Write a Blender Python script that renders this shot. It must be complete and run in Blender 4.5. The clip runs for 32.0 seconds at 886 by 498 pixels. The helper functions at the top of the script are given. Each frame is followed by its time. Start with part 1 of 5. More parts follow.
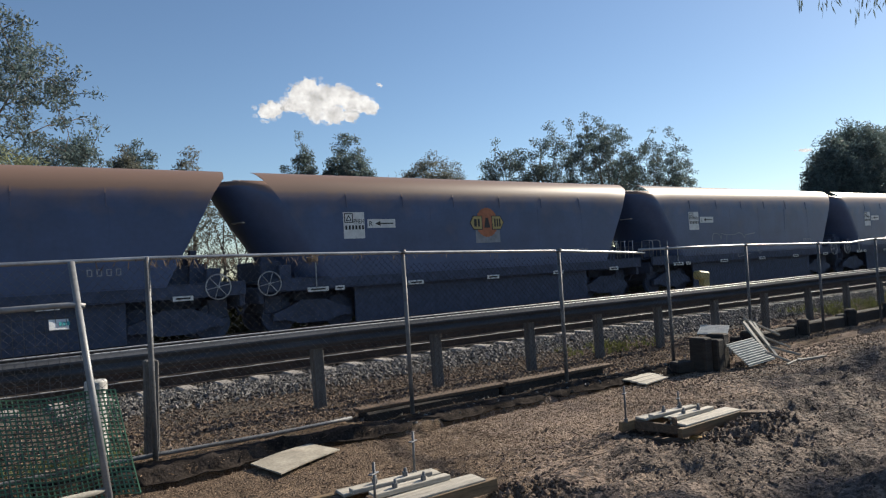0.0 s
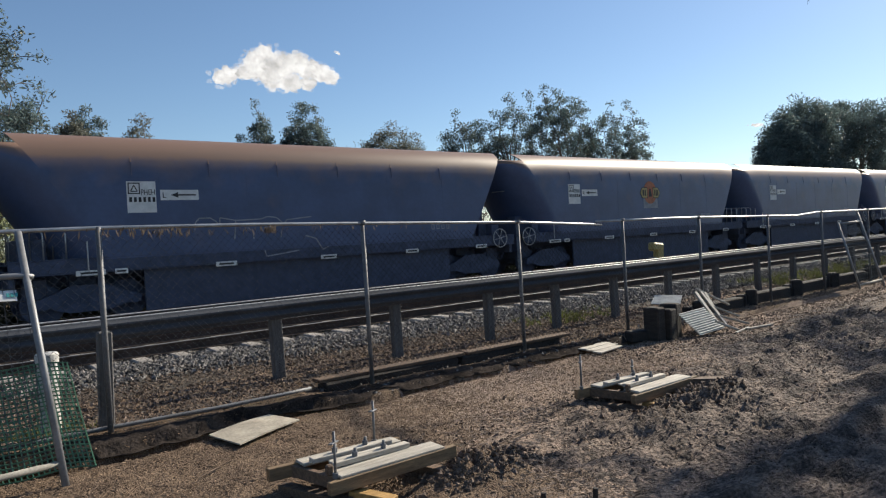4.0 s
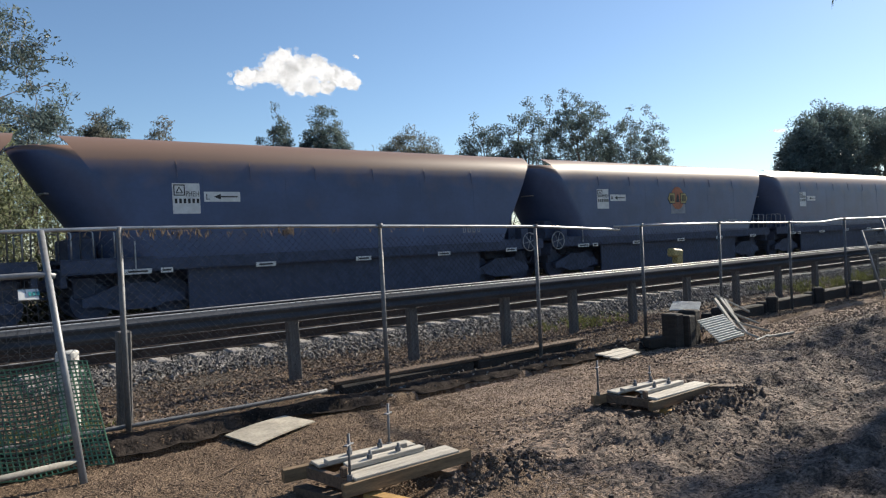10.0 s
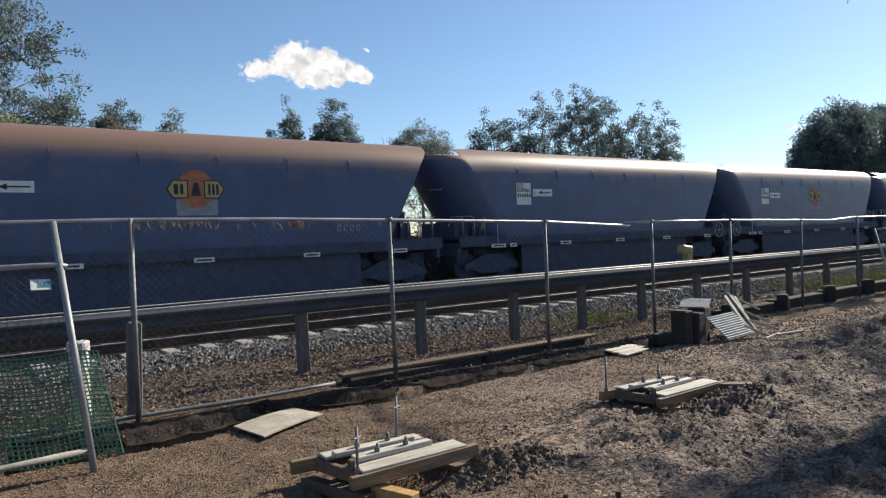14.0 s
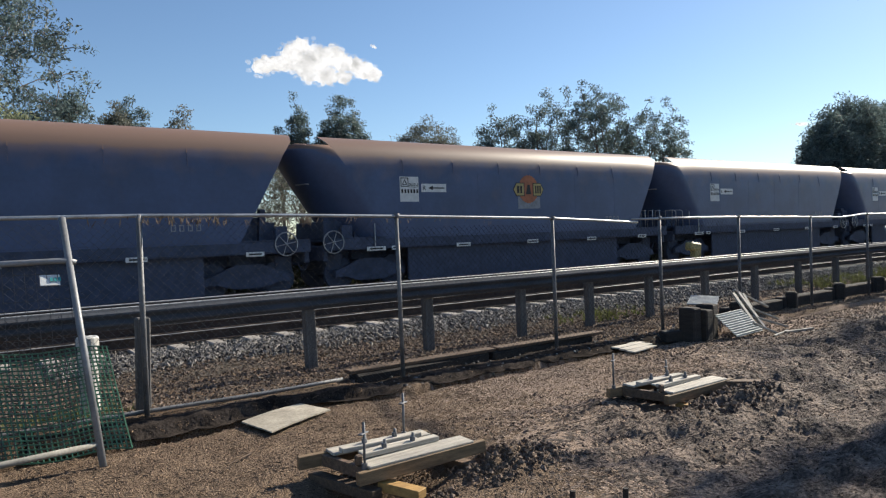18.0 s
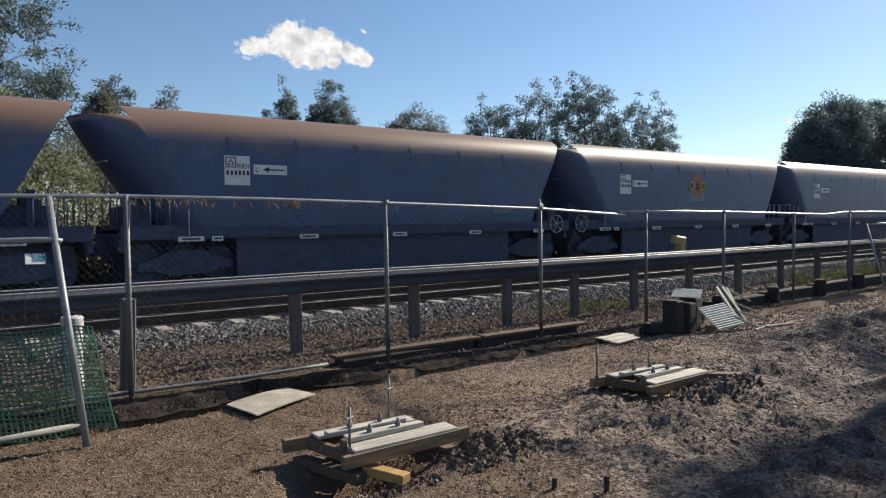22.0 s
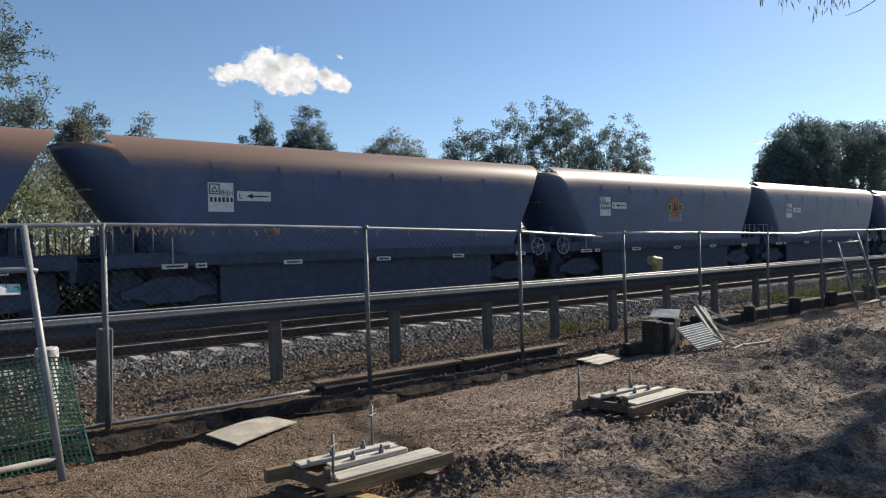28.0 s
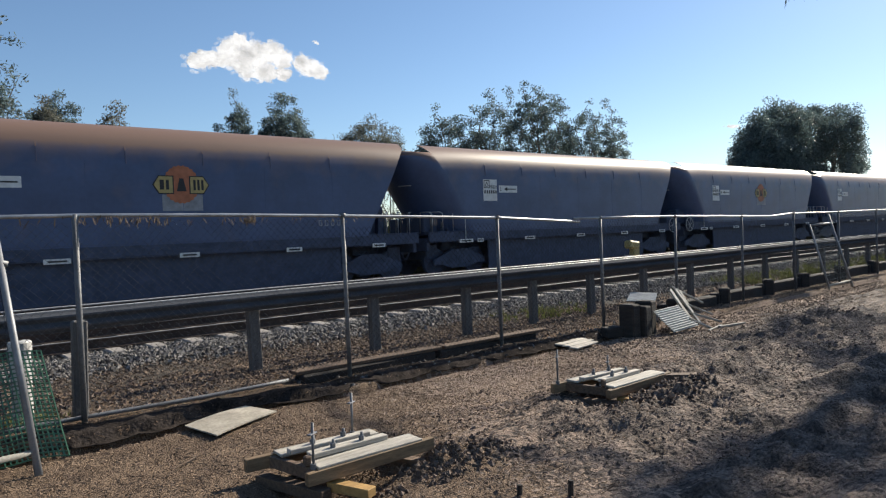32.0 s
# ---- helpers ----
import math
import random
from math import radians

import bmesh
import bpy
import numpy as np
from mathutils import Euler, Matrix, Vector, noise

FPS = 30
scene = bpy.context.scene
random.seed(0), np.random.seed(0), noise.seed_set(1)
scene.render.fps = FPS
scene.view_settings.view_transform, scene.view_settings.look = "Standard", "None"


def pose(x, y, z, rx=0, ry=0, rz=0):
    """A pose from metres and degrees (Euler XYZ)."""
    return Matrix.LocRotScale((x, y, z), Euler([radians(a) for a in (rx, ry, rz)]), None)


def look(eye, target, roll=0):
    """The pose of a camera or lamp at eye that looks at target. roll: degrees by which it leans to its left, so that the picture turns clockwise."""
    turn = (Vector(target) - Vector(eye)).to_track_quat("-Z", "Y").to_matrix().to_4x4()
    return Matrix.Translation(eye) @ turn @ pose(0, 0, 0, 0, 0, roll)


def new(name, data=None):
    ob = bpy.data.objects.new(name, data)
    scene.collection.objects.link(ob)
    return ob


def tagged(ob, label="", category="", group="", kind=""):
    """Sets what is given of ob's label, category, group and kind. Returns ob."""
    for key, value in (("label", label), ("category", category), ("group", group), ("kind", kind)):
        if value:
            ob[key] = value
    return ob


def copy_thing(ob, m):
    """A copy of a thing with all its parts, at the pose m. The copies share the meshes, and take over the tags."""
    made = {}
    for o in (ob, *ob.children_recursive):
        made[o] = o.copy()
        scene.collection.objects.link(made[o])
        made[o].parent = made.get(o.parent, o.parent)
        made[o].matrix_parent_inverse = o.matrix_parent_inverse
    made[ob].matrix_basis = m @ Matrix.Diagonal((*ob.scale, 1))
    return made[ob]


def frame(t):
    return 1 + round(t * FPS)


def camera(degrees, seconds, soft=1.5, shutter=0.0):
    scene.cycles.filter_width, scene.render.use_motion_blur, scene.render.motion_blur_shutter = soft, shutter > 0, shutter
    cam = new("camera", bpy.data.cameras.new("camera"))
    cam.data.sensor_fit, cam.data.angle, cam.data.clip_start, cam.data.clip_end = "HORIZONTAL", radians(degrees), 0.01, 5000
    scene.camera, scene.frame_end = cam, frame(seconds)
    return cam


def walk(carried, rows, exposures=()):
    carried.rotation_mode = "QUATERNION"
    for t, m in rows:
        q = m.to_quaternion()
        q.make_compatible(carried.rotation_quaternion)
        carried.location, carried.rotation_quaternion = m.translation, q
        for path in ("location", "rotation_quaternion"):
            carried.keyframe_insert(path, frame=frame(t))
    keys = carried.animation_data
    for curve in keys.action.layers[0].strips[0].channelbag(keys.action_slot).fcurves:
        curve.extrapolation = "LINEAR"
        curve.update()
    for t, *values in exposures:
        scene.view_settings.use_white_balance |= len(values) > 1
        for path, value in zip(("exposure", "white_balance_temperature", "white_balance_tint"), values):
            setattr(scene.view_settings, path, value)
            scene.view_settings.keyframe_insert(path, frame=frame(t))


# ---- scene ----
# ---- camera ----
cam = camera(65.2, 32.0, soft=1.2)
PATH = [
    (0, 0.003, 0.004, 1.657, 91.697, 3.396, -35.205),
    (0.5, -0.001, 0.001, 1.658, 91.814, 3.658, -35.230),
    (1, 0.000, 0.002, 1.657, 91.695, 3.613, -36.239),
    (1.5, 0.001, -0.006, 1.654, 91.712, 3.538, -36.036),
    (2, -0.002, -0.008, 1.659, 91.608, 3.430, -37.068),
    (2.5, -0.010, -0.010, 1.655, 91.349, 3.317, -38.612),
    (3, -0.006, -0.011, 1.656, 89.837, 3.361, -38.871),
    (3.5, -0.005, -0.003, 1.654, 89.198, 3.293, -38.731),
    (5.5, -0.000, 0.007, 1.649, 89.327, 2.907, -37.973),
    (6, -0.001, -0.001, 1.653, 89.363, 2.928, -37.838),
    (6.5, -0.000, -0.003, 1.653, 89.415, 2.964, -37.776),
    (7, -0.002, -0.001, 1.654, 89.415, 2.932, -37.701),
    (7.5, -0.002, -0.000, 1.652, 89.417, 2.890, -37.534),
    (8, -0.002, -0.002, 1.654, 89.415, 2.956, -37.532),
    (8.5, 0.004, 0.002, 1.651, 89.470, 2.977, -37.363),
    (9, 0.000, 0.000, 1.650, 89.506, 3.000, -37.249),
    (9.5, 0.001, 0.003, 1.649, 89.501, 2.848, -37.218),
    (10, 0.004, 0.006, 1.646, 89.536, 2.742, -37.130),
    (10.5, 0.000, 0.001, 1.648, 89.516, 2.575, -37.106),
    (11, -0.001, 0.006, 1.650, 89.550, 2.373, -37.013),
    (11.5, 0.002, 0.006, 1.647, 89.429, 1.817, -36.787),
    (12, 0.006, 0.005, 1.648, 89.179, 1.678, -36.745),
    (12.5, 0.003, 0.002, 1.648, 89.175, 2.158, -36.671),
    (13, 0.005, 0.003, 1.649, 89.128, 2.324, -36.543),
    (13.5, 0.005, 0.006, 1.645, 89.159, 2.298, -36.461),
    (14, 0.003, 0.009, 1.647, 89.096, 2.182, -36.378),
    (14.5, 0.005, 0.010, 1.648, 89.170, 2.195, -36.366),
    (16.5, 0.003, 0.006, 1.648, 89.002, 2.013, -36.032),
    (17, 0.002, 0.013, 1.646, 88.977, 1.929, -35.918),
    (17.5, 0.005, 0.011, 1.642, 88.955, 1.992, -35.794),
    (18, 0.004, 0.013, 1.643, 88.853, 2.108, -35.788),
    (18.5, 0.003, 0.005, 1.643, 88.706, 2.241, -36.184),
    (19, -0.001, 0.004, 1.648, 88.477, 2.337, -36.700),
    (19.5, -0.000, 0.005, 1.645, 87.905, 2.412, -36.711),
    (20, 0.003, 0.006, 1.645, 87.753, 2.437, -36.747),
    (20.5, 0.000, 0.007, 1.647, 87.646, 2.374, -36.810),
    (21, 0.002, 0.002, 1.647, 87.681, 2.541, -36.804),
    (21.5, -0.009, -0.002, 1.645, 87.680, 1.939, -36.847),
    (22, -0.024, 0.006, 1.641, 87.841, 0.765, -36.888),
    (22.5, -0.031, 0.007, 1.640, 88.129, 1.031, -37.401),
    (23, -0.043, 0.016, 1.643, 88.375, 0.511, -37.353),
    (23.5, -0.047, 0.004, 1.647, 88.832, 0.401, -37.812),
    (24, -0.048, -0.001, 1.649, 89.780, 0.387, -38.665),
    (24.5, -0.049, -0.004, 1.645, 89.772, 0.473, -39.146),
    (25, -0.050, 0.001, 1.648, 89.684, 0.547, -39.010),
    (25.5, -0.049, 0.004, 1.651, 89.678, 0.678, -38.954),
    (27.5, -0.053, 0.004, 1.645, 89.757, 1.612, -38.807),
    (28, -0.052, 0.003, 1.647, 89.766, 1.534, -38.686),
    (28.5, -0.048, 0.001, 1.646, 89.754, 1.455, -38.693),
    (29, -0.048, 0.002, 1.646, 89.696, 1.527, -38.796),
    (29.5, -0.050, 0.002, 1.649, 89.666, 1.590, -38.619),
    (30, -0.052, 0.002, 1.644, 89.656, 1.747, -38.630),
    (30.5, -0.051, 0.007, 1.647, 89.591, 1.688, -38.575),
    (31, -0.053, -0.001, 1.647, 89.448, 1.850, -38.772),
    (31.5, -0.056, -0.005, 1.649, 89.058, 1.964, -39.669),
    (32, -0.042, -0.003, 1.647, 88.608, 2.255, -40.424),
]
walk(cam, [(t, pose(*v)) for t, *v in PATH], exposures=[(0.0, 0.44, 6680, 8), (3.0, 0.44, 6680, 8), (6.0, 0.60, 6560, 8), (9.0, 0.64, 6560, 8), (15.0, 0.64, 6560, 8), (20.0, 0.62, 6560, 8), (24.0, 0.42, 6550, 8), (25.5, 0.42, 6550, 8), (28.0, 0.54, 6550, 8), (32.0, 0.58, 6550, 8)])

# ---- light ----
SUN_AZ, SUN_EL = 5.0, 32.0   # degrees from the way along the track, and above the horizon
sun_dir = Vector((math.cos(radians(SUN_AZ)) * math.cos(radians(SUN_EL)), math.sin(radians(SUN_AZ)) * math.cos(radians(SUN_EL)), math.sin(radians(SUN_EL))))
world = bpy.data.worlds.new("sky")
scene.world = world
world.use_nodes = True
sky = world.node_tree.nodes.new("ShaderNodeTexSky")
sky.sky_type, sky.sun_disc = "NISHITA", False
sky.sun_elevation, sky.sun_rotation = radians(SUN_EL), radians(90 - SUN_AZ)
sky.air_density, sky.dust_density, sky.ozone_density = 0.95, 0.22, 4.0
back = world.node_tree.nodes["Background"]
world.node_tree.links.new(sky.outputs[0], back.inputs[0])
back.inputs[1].default_value = 0.088
sun = new("sun", bpy.data.lights.new("sun", "SUN"))
sun.data.energy, sun.data.angle, sun.data.color = 5.4, radians(0.5), (1.0, 0.91, 0.78)
sun.matrix_world = look(sun_dir * 50, (0, 0, 0))

# ---- materials ----
def mat(name, color, rough=0.7, metal=0.0, vary=0.25, scale=8.0, grain=0.0, gscale=60.0, bump=0.0, bscale=None, color2=None, rand=0.0,
        spread=(0.35, 0.65), coord="Object", stretch=(1, 1, 1), spec=None, trans=0.0):
    """A surface: base colour with stains at one scale, grain at another, fine relief."""
    m = bpy.data.materials.new(name)
    m.use_nodes = True
    nt = m.node_tree
    n, l = nt.nodes, nt.links
    bsdf = n["Principled BSDF"]
    bsdf.inputs["Roughness"].default_value, bsdf.inputs["Metallic"].default_value = rough, metal
    if spec is not None:
        bsdf.inputs["Specular IOR Level"].default_value = spec
    tc = n.new("ShaderNodeTexCoord")
    mp = n.new("ShaderNodeMapping")
    mp.inputs["Scale"].default_value = stretch
    l.new(tc.outputs[coord], mp.inputs["Vector"])
    big = n.new("ShaderNodeTexNoise")
    big.inputs["Scale"].default_value, big.inputs["Detail"].default_value, big.inputs["Roughness"].default_value = scale, 6, 0.62
    l.new(mp.outputs[0], big.inputs["Vector"])
    ramp = n.new("ShaderNodeValToRGB")
    ramp.color_ramp.elements[0].position, ramp.color_ramp.elements[1].position = spread
    c2 = color2 or tuple(c * (1 - vary) for c in color)
    ramp.color_ramp.elements[0].color, ramp.color_ramp.elements[1].color = (*c2, 1), (*color, 1)
    l.new(big.outputs["Fac"], ramp.inputs[0])
    out = ramp.outputs[0]
    fine = n.new("ShaderNodeTexNoise")
    fine.inputs["Scale"].default_value, fine.inputs["Detail"].default_value = gscale, 4
    l.new(mp.outputs[0], fine.inputs["Vector"])
    if grain:
        mr = n.new("ShaderNodeMapRange")
        mr.inputs["From Min"].default_value, mr.inputs["From Max"].default_value = 0.3, 0.7
        mr.inputs["To Min"].default_value, mr.inputs["To Max"].default_value = 1 - grain, 1 + grain
        l.new(fine.outputs["Fac"], mr.inputs[0])
        mx = n.new("ShaderNodeMix")
        mx.data_type, mx.blend_type = "RGBA", "MULTIPLY"
        mx.inputs[0].default_value = 1
        l.new(out, mx.inputs[6])
        l.new(mr.outputs[0], mx.inputs[7])
        out = mx.outputs[2]
    if rand:
        info = n.new("ShaderNodeNewGeometry") if rand < 0 else n.new("ShaderNodeObjectInfo")
        mr = n.new("ShaderNodeMapRange")
        mr.inputs["To Min"].default_value, mr.inputs["To Max"].default_value = 1 - abs(rand), 1 + abs(rand)
        l.new(info.outputs["Random Per Island" if rand < 0 else "Random"], mr.inputs[0])
        mx = n.new("ShaderNodeMix")
        mx.data_type, mx.blend_type = "RGBA", "MULTIPLY"
        mx.inputs[0].default_value = 1
        l.new(out, mx.inputs[6])
        l.new(mr.outputs[0], mx.inputs[7])
        out = mx.outputs[2]
    l.new(out, bsdf.inputs["Base Color"])
    if bump:
        bp = n.new("ShaderNodeBump")
        bp.inputs["Strength"].default_value, bp.inputs["Distance"].default_value = 0.8, bump
        bn = fine
        if bscale:
            bn = n.new("ShaderNodeTexNoise")
            bn.inputs["Scale"].default_value, bn.inputs["Detail"].default_value = bscale, 6
            l.new(mp.outputs[0], bn.inputs["Vector"])
        l.new(bn.outputs["Fac"], bp.inputs["Height"])
        l.new(bp.outputs[0], bsdf.inputs["Normal"])
    if trans:
        tl = n.new("ShaderNodeBsdfTranslucent")
        l.new(out, tl.inputs["Color"])
        ms = n.new("ShaderNodeMixShader")
        ms.inputs[0].default_value = trans
        l.new(bsdf.outputs[0], ms.inputs[1])
        l.new(tl.outputs[0], ms.inputs[2])
        l.new(ms.outputs[0], n["Material Output"].inputs["Surface"])
    return m


M_DIRT = mat("trodden_dirt", (0.31, 0.23, 0.172), 0.95, scale=2.2, grain=0.45, gscale=110, bump=0.035, bscale=75, color2=(0.22, 0.16, 0.124), spread=(0.34, 0.66), spec=0.25)
M_BARKDIRT = mat("bark_strewn_dirt", (0.19, 0.132, 0.088), 0.95, scale=2.4, grain=0.5, gscale=90, bump=0.035, bscale=70, color2=(0.112, 0.076, 0.051), spread=(0.36, 0.64), spec=0.25)
M_MUD = mat("churned_mud", (0.165, 0.122, 0.096), 0.9, scale=5.0, grain=0.55, gscale=40, bump=0.075, bscale=24, color2=(0.055, 0.041, 0.034), spread=(0.40, 0.60), stretch=(0.7, 1.2, 1), spec=0.3)
M_CHIP = mat("wood_chips", (0.24, 0.168, 0.115), 0.85, vary=0.6, scale=3, rand=-0.75, spec=0.2)
M_CLOD = mat("clods", (0.165, 0.124, 0.098), 0.95, vary=0.4, scale=6, grain=0.3, rand=-0.35, bump=0.01, spec=0.2)
M_STONE = mat("ballast_stone", (0.18, 0.167, 0.154), 0.85, vary=0.4, scale=9, grain=0.2, rand=-0.8, spec=0.3)
M_BALLAST = mat("ballast_base", (0.10, 0.085, 0.07), 0.95, vary=0.5, scale=5, grain=0.5, gscale=45, bump=0.03, bscale=24, spec=0.2)
M_PIPE = mat("dull_galvanised_post", (0.19, 0.195, 0.205), 0.6, 0.3, vary=0.4, scale=5, grain=0.12, gscale=80, bump=0.001)
M_STEEL = mat("galvanised_steel", (0.46, 0.47, 0.48), 0.42, 0.75, vary=0.35, scale=5, grain=0.12, gscale=80, bump=0.001)
# paler than the beam's own steel: sun on its top edge, put into colour
M_EDGE = mat("sunlit_edge_steel", (0.48, 0.48, 0.49), 0.5, 0.1, vary=0.2, scale=4)
M_GRAVEL = mat("brown_gravel", (0.20, 0.152, 0.12), 0.9, vary=0.4, scale=7, grain=0.2, rand=-0.65, spec=0.2)
M_CHALK = mat("faded_chalk_paint", (0.30, 0.31, 0.33), 0.8, vary=0.35, scale=5)
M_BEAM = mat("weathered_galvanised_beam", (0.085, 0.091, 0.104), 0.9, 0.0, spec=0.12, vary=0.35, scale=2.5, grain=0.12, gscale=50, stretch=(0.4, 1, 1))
M_WIRE = mat("galvanised_wire", (0.06, 0.06, 0.062), 0.28, 0.5, vary=0.5, scale=3)
M_GPOST = mat("grey_timber_post", (0.14, 0.134, 0.13), 0.85, vary=0.4, scale=6, grain=0.25, gscale=60, bump=0.003, stretch=(4, 4, 0.5), rand=0.15)
M_RUST = mat("rusty_rail", (0.075, 0.053, 0.044), 0.8, 0.3, vary=0.45, scale=4, grain=0.2)
M_RAILTOP = mat("worn_rail_head", (0.20, 0.20, 0.205), 0.6, 0.5, vary=0.2, scale=3)
M_SLEEPER = mat("concrete_sleeper", (0.34, 0.31, 0.28), 0.9, vary=0.3, scale=5, grain=0.15, rand=0.12)
M_WAGON = mat("blue_grey_wagon_paint", (0.060, 0.092, 0.185), 0.46, 0.0, vary=0.3, scale=0.8, grain=0.06, gscale=9, color2=(0.047, 0.070, 0.138))
M_UNDER = mat("dusty_underframe", (0.062, 0.080, 0.135), 0.75, 0.1, vary=0.4, scale=4, grain=0.2)
M_WHITE = mat("white_panel_paint", (0.72, 0.72, 0.70), 0.6, vary=0.2, scale=5, grain=0.06)
M_BLACK = mat("black_lettering", (0.02, 0.02, 0.022), 0.6, vary=0.3, scale=8)
M_YELLOW = mat("faded_yellow_paint", (0.46, 0.36, 0.14), 0.6, vary=0.25, scale=6)
M_ORANGE = mat("faded_orange_paint", (0.46, 0.16, 0.075), 0.65, vary=0.3, scale=6)
M_COAL = mat("coal", (0.02, 0.02, 0.02), 0.6, vary=0.4, scale=6, grain=0.4, bump=0.03)
M_PALE = mat("pale_pine", (0.56, 0.51, 0.43), 0.75, vary=0.45, scale=3, grain=0.15, gscale=25, stretch=(1, 8, 8), rand=0.10, bump=0.002)
M_GOLD = mat("yellow_pine", (0.25, 0.165, 0.09), 0.75, vary=0.5, scale=3, grain=0.18, gscale=25, stretch=(1, 8, 8), rand=0.12, bump=0.002)
M_FRESH = mat("fresh_yellow_timber", (0.46, 0.27, 0.09), 0.75, vary=0.35, scale=3, grain=0.15, gscale=25, stretch=(1, 8, 8), bump=0.002)
M_PLY = mat("weathered_plywood", (0.43, 0.385, 0.31), 0.85, vary=0.42, scale=4, grain=0.18, gscale=40, bump=0.001)
M_BROWNWOOD = mat("weathered_brown_timber", (0.15, 0.098, 0.065), 0.85, vary=0.45, scale=6, grain=0.3, gscale=30, stretch=(1, 6, 6), rand=0.2, bump=0.003)
M_FRAME = mat("grey_steel_frame", (0.25, 0.255, 0.265), 0.5, 0.2, vary=0.35, scale=4, grain=0.12, gscale=60)
M_DARKWOOD = mat("dark_old_timber", (0.042, 0.034, 0.029), 0.9, vary=0.5, scale=5, grain=0.3, bump=0.006, stretch=(1, 1, 4))
M_GREYWOOD = mat("grey_scrap_timber", (0.36, 0.34, 0.30), 0.85, vary=0.4, scale=5, grain=0.2, rand=0.2)
M_GREEN = mat("green_plastic_mesh", (0.07, 0.19, 0.11), 0.45, vary=0.4, scale=8)
M_PVC = mat("white_plastic_pipe", (0.58, 0.57, 0.54), 0.5, vary=0.25, scale=6)
M_TEAL = mat("teal_print", (0.05, 0.30, 0.30), 0.6, vary=0.1)
M_GRASS = mat("grass", (0.15, 0.165, 0.055), 0.8, vary=0.5, scale=2, rand=-0.35, trans=0.4)
M_LITTER = mat("dry_leaf_litter", (0.17, 0.128, 0.095), 0.85, vary=0.4, scale=4, rand=-0.5, trans=0.3)
M_BARK = mat("bark", (0.16, 0.13, 0.11), 0.9, vary=0.4, scale=4, grain=0.2)
M_LEAF = mat("gum_leaves", (0.13, 0.18, 0.175), 0.5, vary=0.4, scale=0.25, rand=-0.45, trans=0.5, spec=0.6)
M_LEAF_PALE = mat("pale_leaves", (0.20, 0.21, 0.175), 0.6, vary=0.4, scale=0.25, rand=-0.4, trans=0.4)
M_LEAF_BUSH = mat("bush_leaves", (0.28, 0.31, 0.18), 0.55, vary=0.4, scale=0.4, rand=-0.5, trans=0.55)



def dust_on_top(m, dust, lo, hi):
    """Brown dust that has settled where a face looks up."""
    n, l = m.node_tree.nodes, m.node_tree.links
    bsdf = n["Principled BSDF"]
    paint = bsdf.inputs["Base Color"].links[0].from_socket
    geo, sep, rng_, mx, nz = n.new("ShaderNodeNewGeometry"), n.new("ShaderNodeSeparateXYZ"), n.new("ShaderNodeMapRange"), n.new("ShaderNodeMix"), n.new("ShaderNodeTexNoise")
    tc = n.new("ShaderNodeTexCoord")
    nz.inputs["Scale"].default_value, nz.inputs["Detail"].default_value = 1.3, 5
    l.new(tc.outputs["Object"], nz.inputs["Vector"])
    add = n.new("ShaderNodeMath")
    add.operation = "MULTIPLY_ADD"
    add.inputs[1].default_value, add.inputs[2].default_value = 0.35, -0.17
    l.new(nz.outputs["Fac"], add.inputs[0])
    both = n.new("ShaderNodeMath")
    l.new(geo.outputs["Normal"], sep.inputs[0])
    l.new(sep.outputs["Z"], both.inputs[0])
    l.new(add.outputs[0], both.inputs[1])
    rng_.inputs["From Min"].default_value, rng_.inputs["From Max"].default_value = lo, hi
    l.new(both.outputs[0], rng_.inputs[0])
    mx.data_type = "RGBA"
    l.new(rng_.outputs[0], mx.inputs[0])
    l.new(paint, mx.inputs[6])
    mx.inputs[7].default_value = (*dust, 1)
    l.new(mx.outputs[2], bsdf.inputs["Base Color"])


dust_on_top(M_WAGON, (0.215, 0.135, 0.098), 0.05, 0.36)
M_SCRUB = mat("dark_scrub_leaves", (0.05, 0.06, 0.03), 0.7, vary=0.5, scale=0.5, rand=-0.5, trans=0.2)

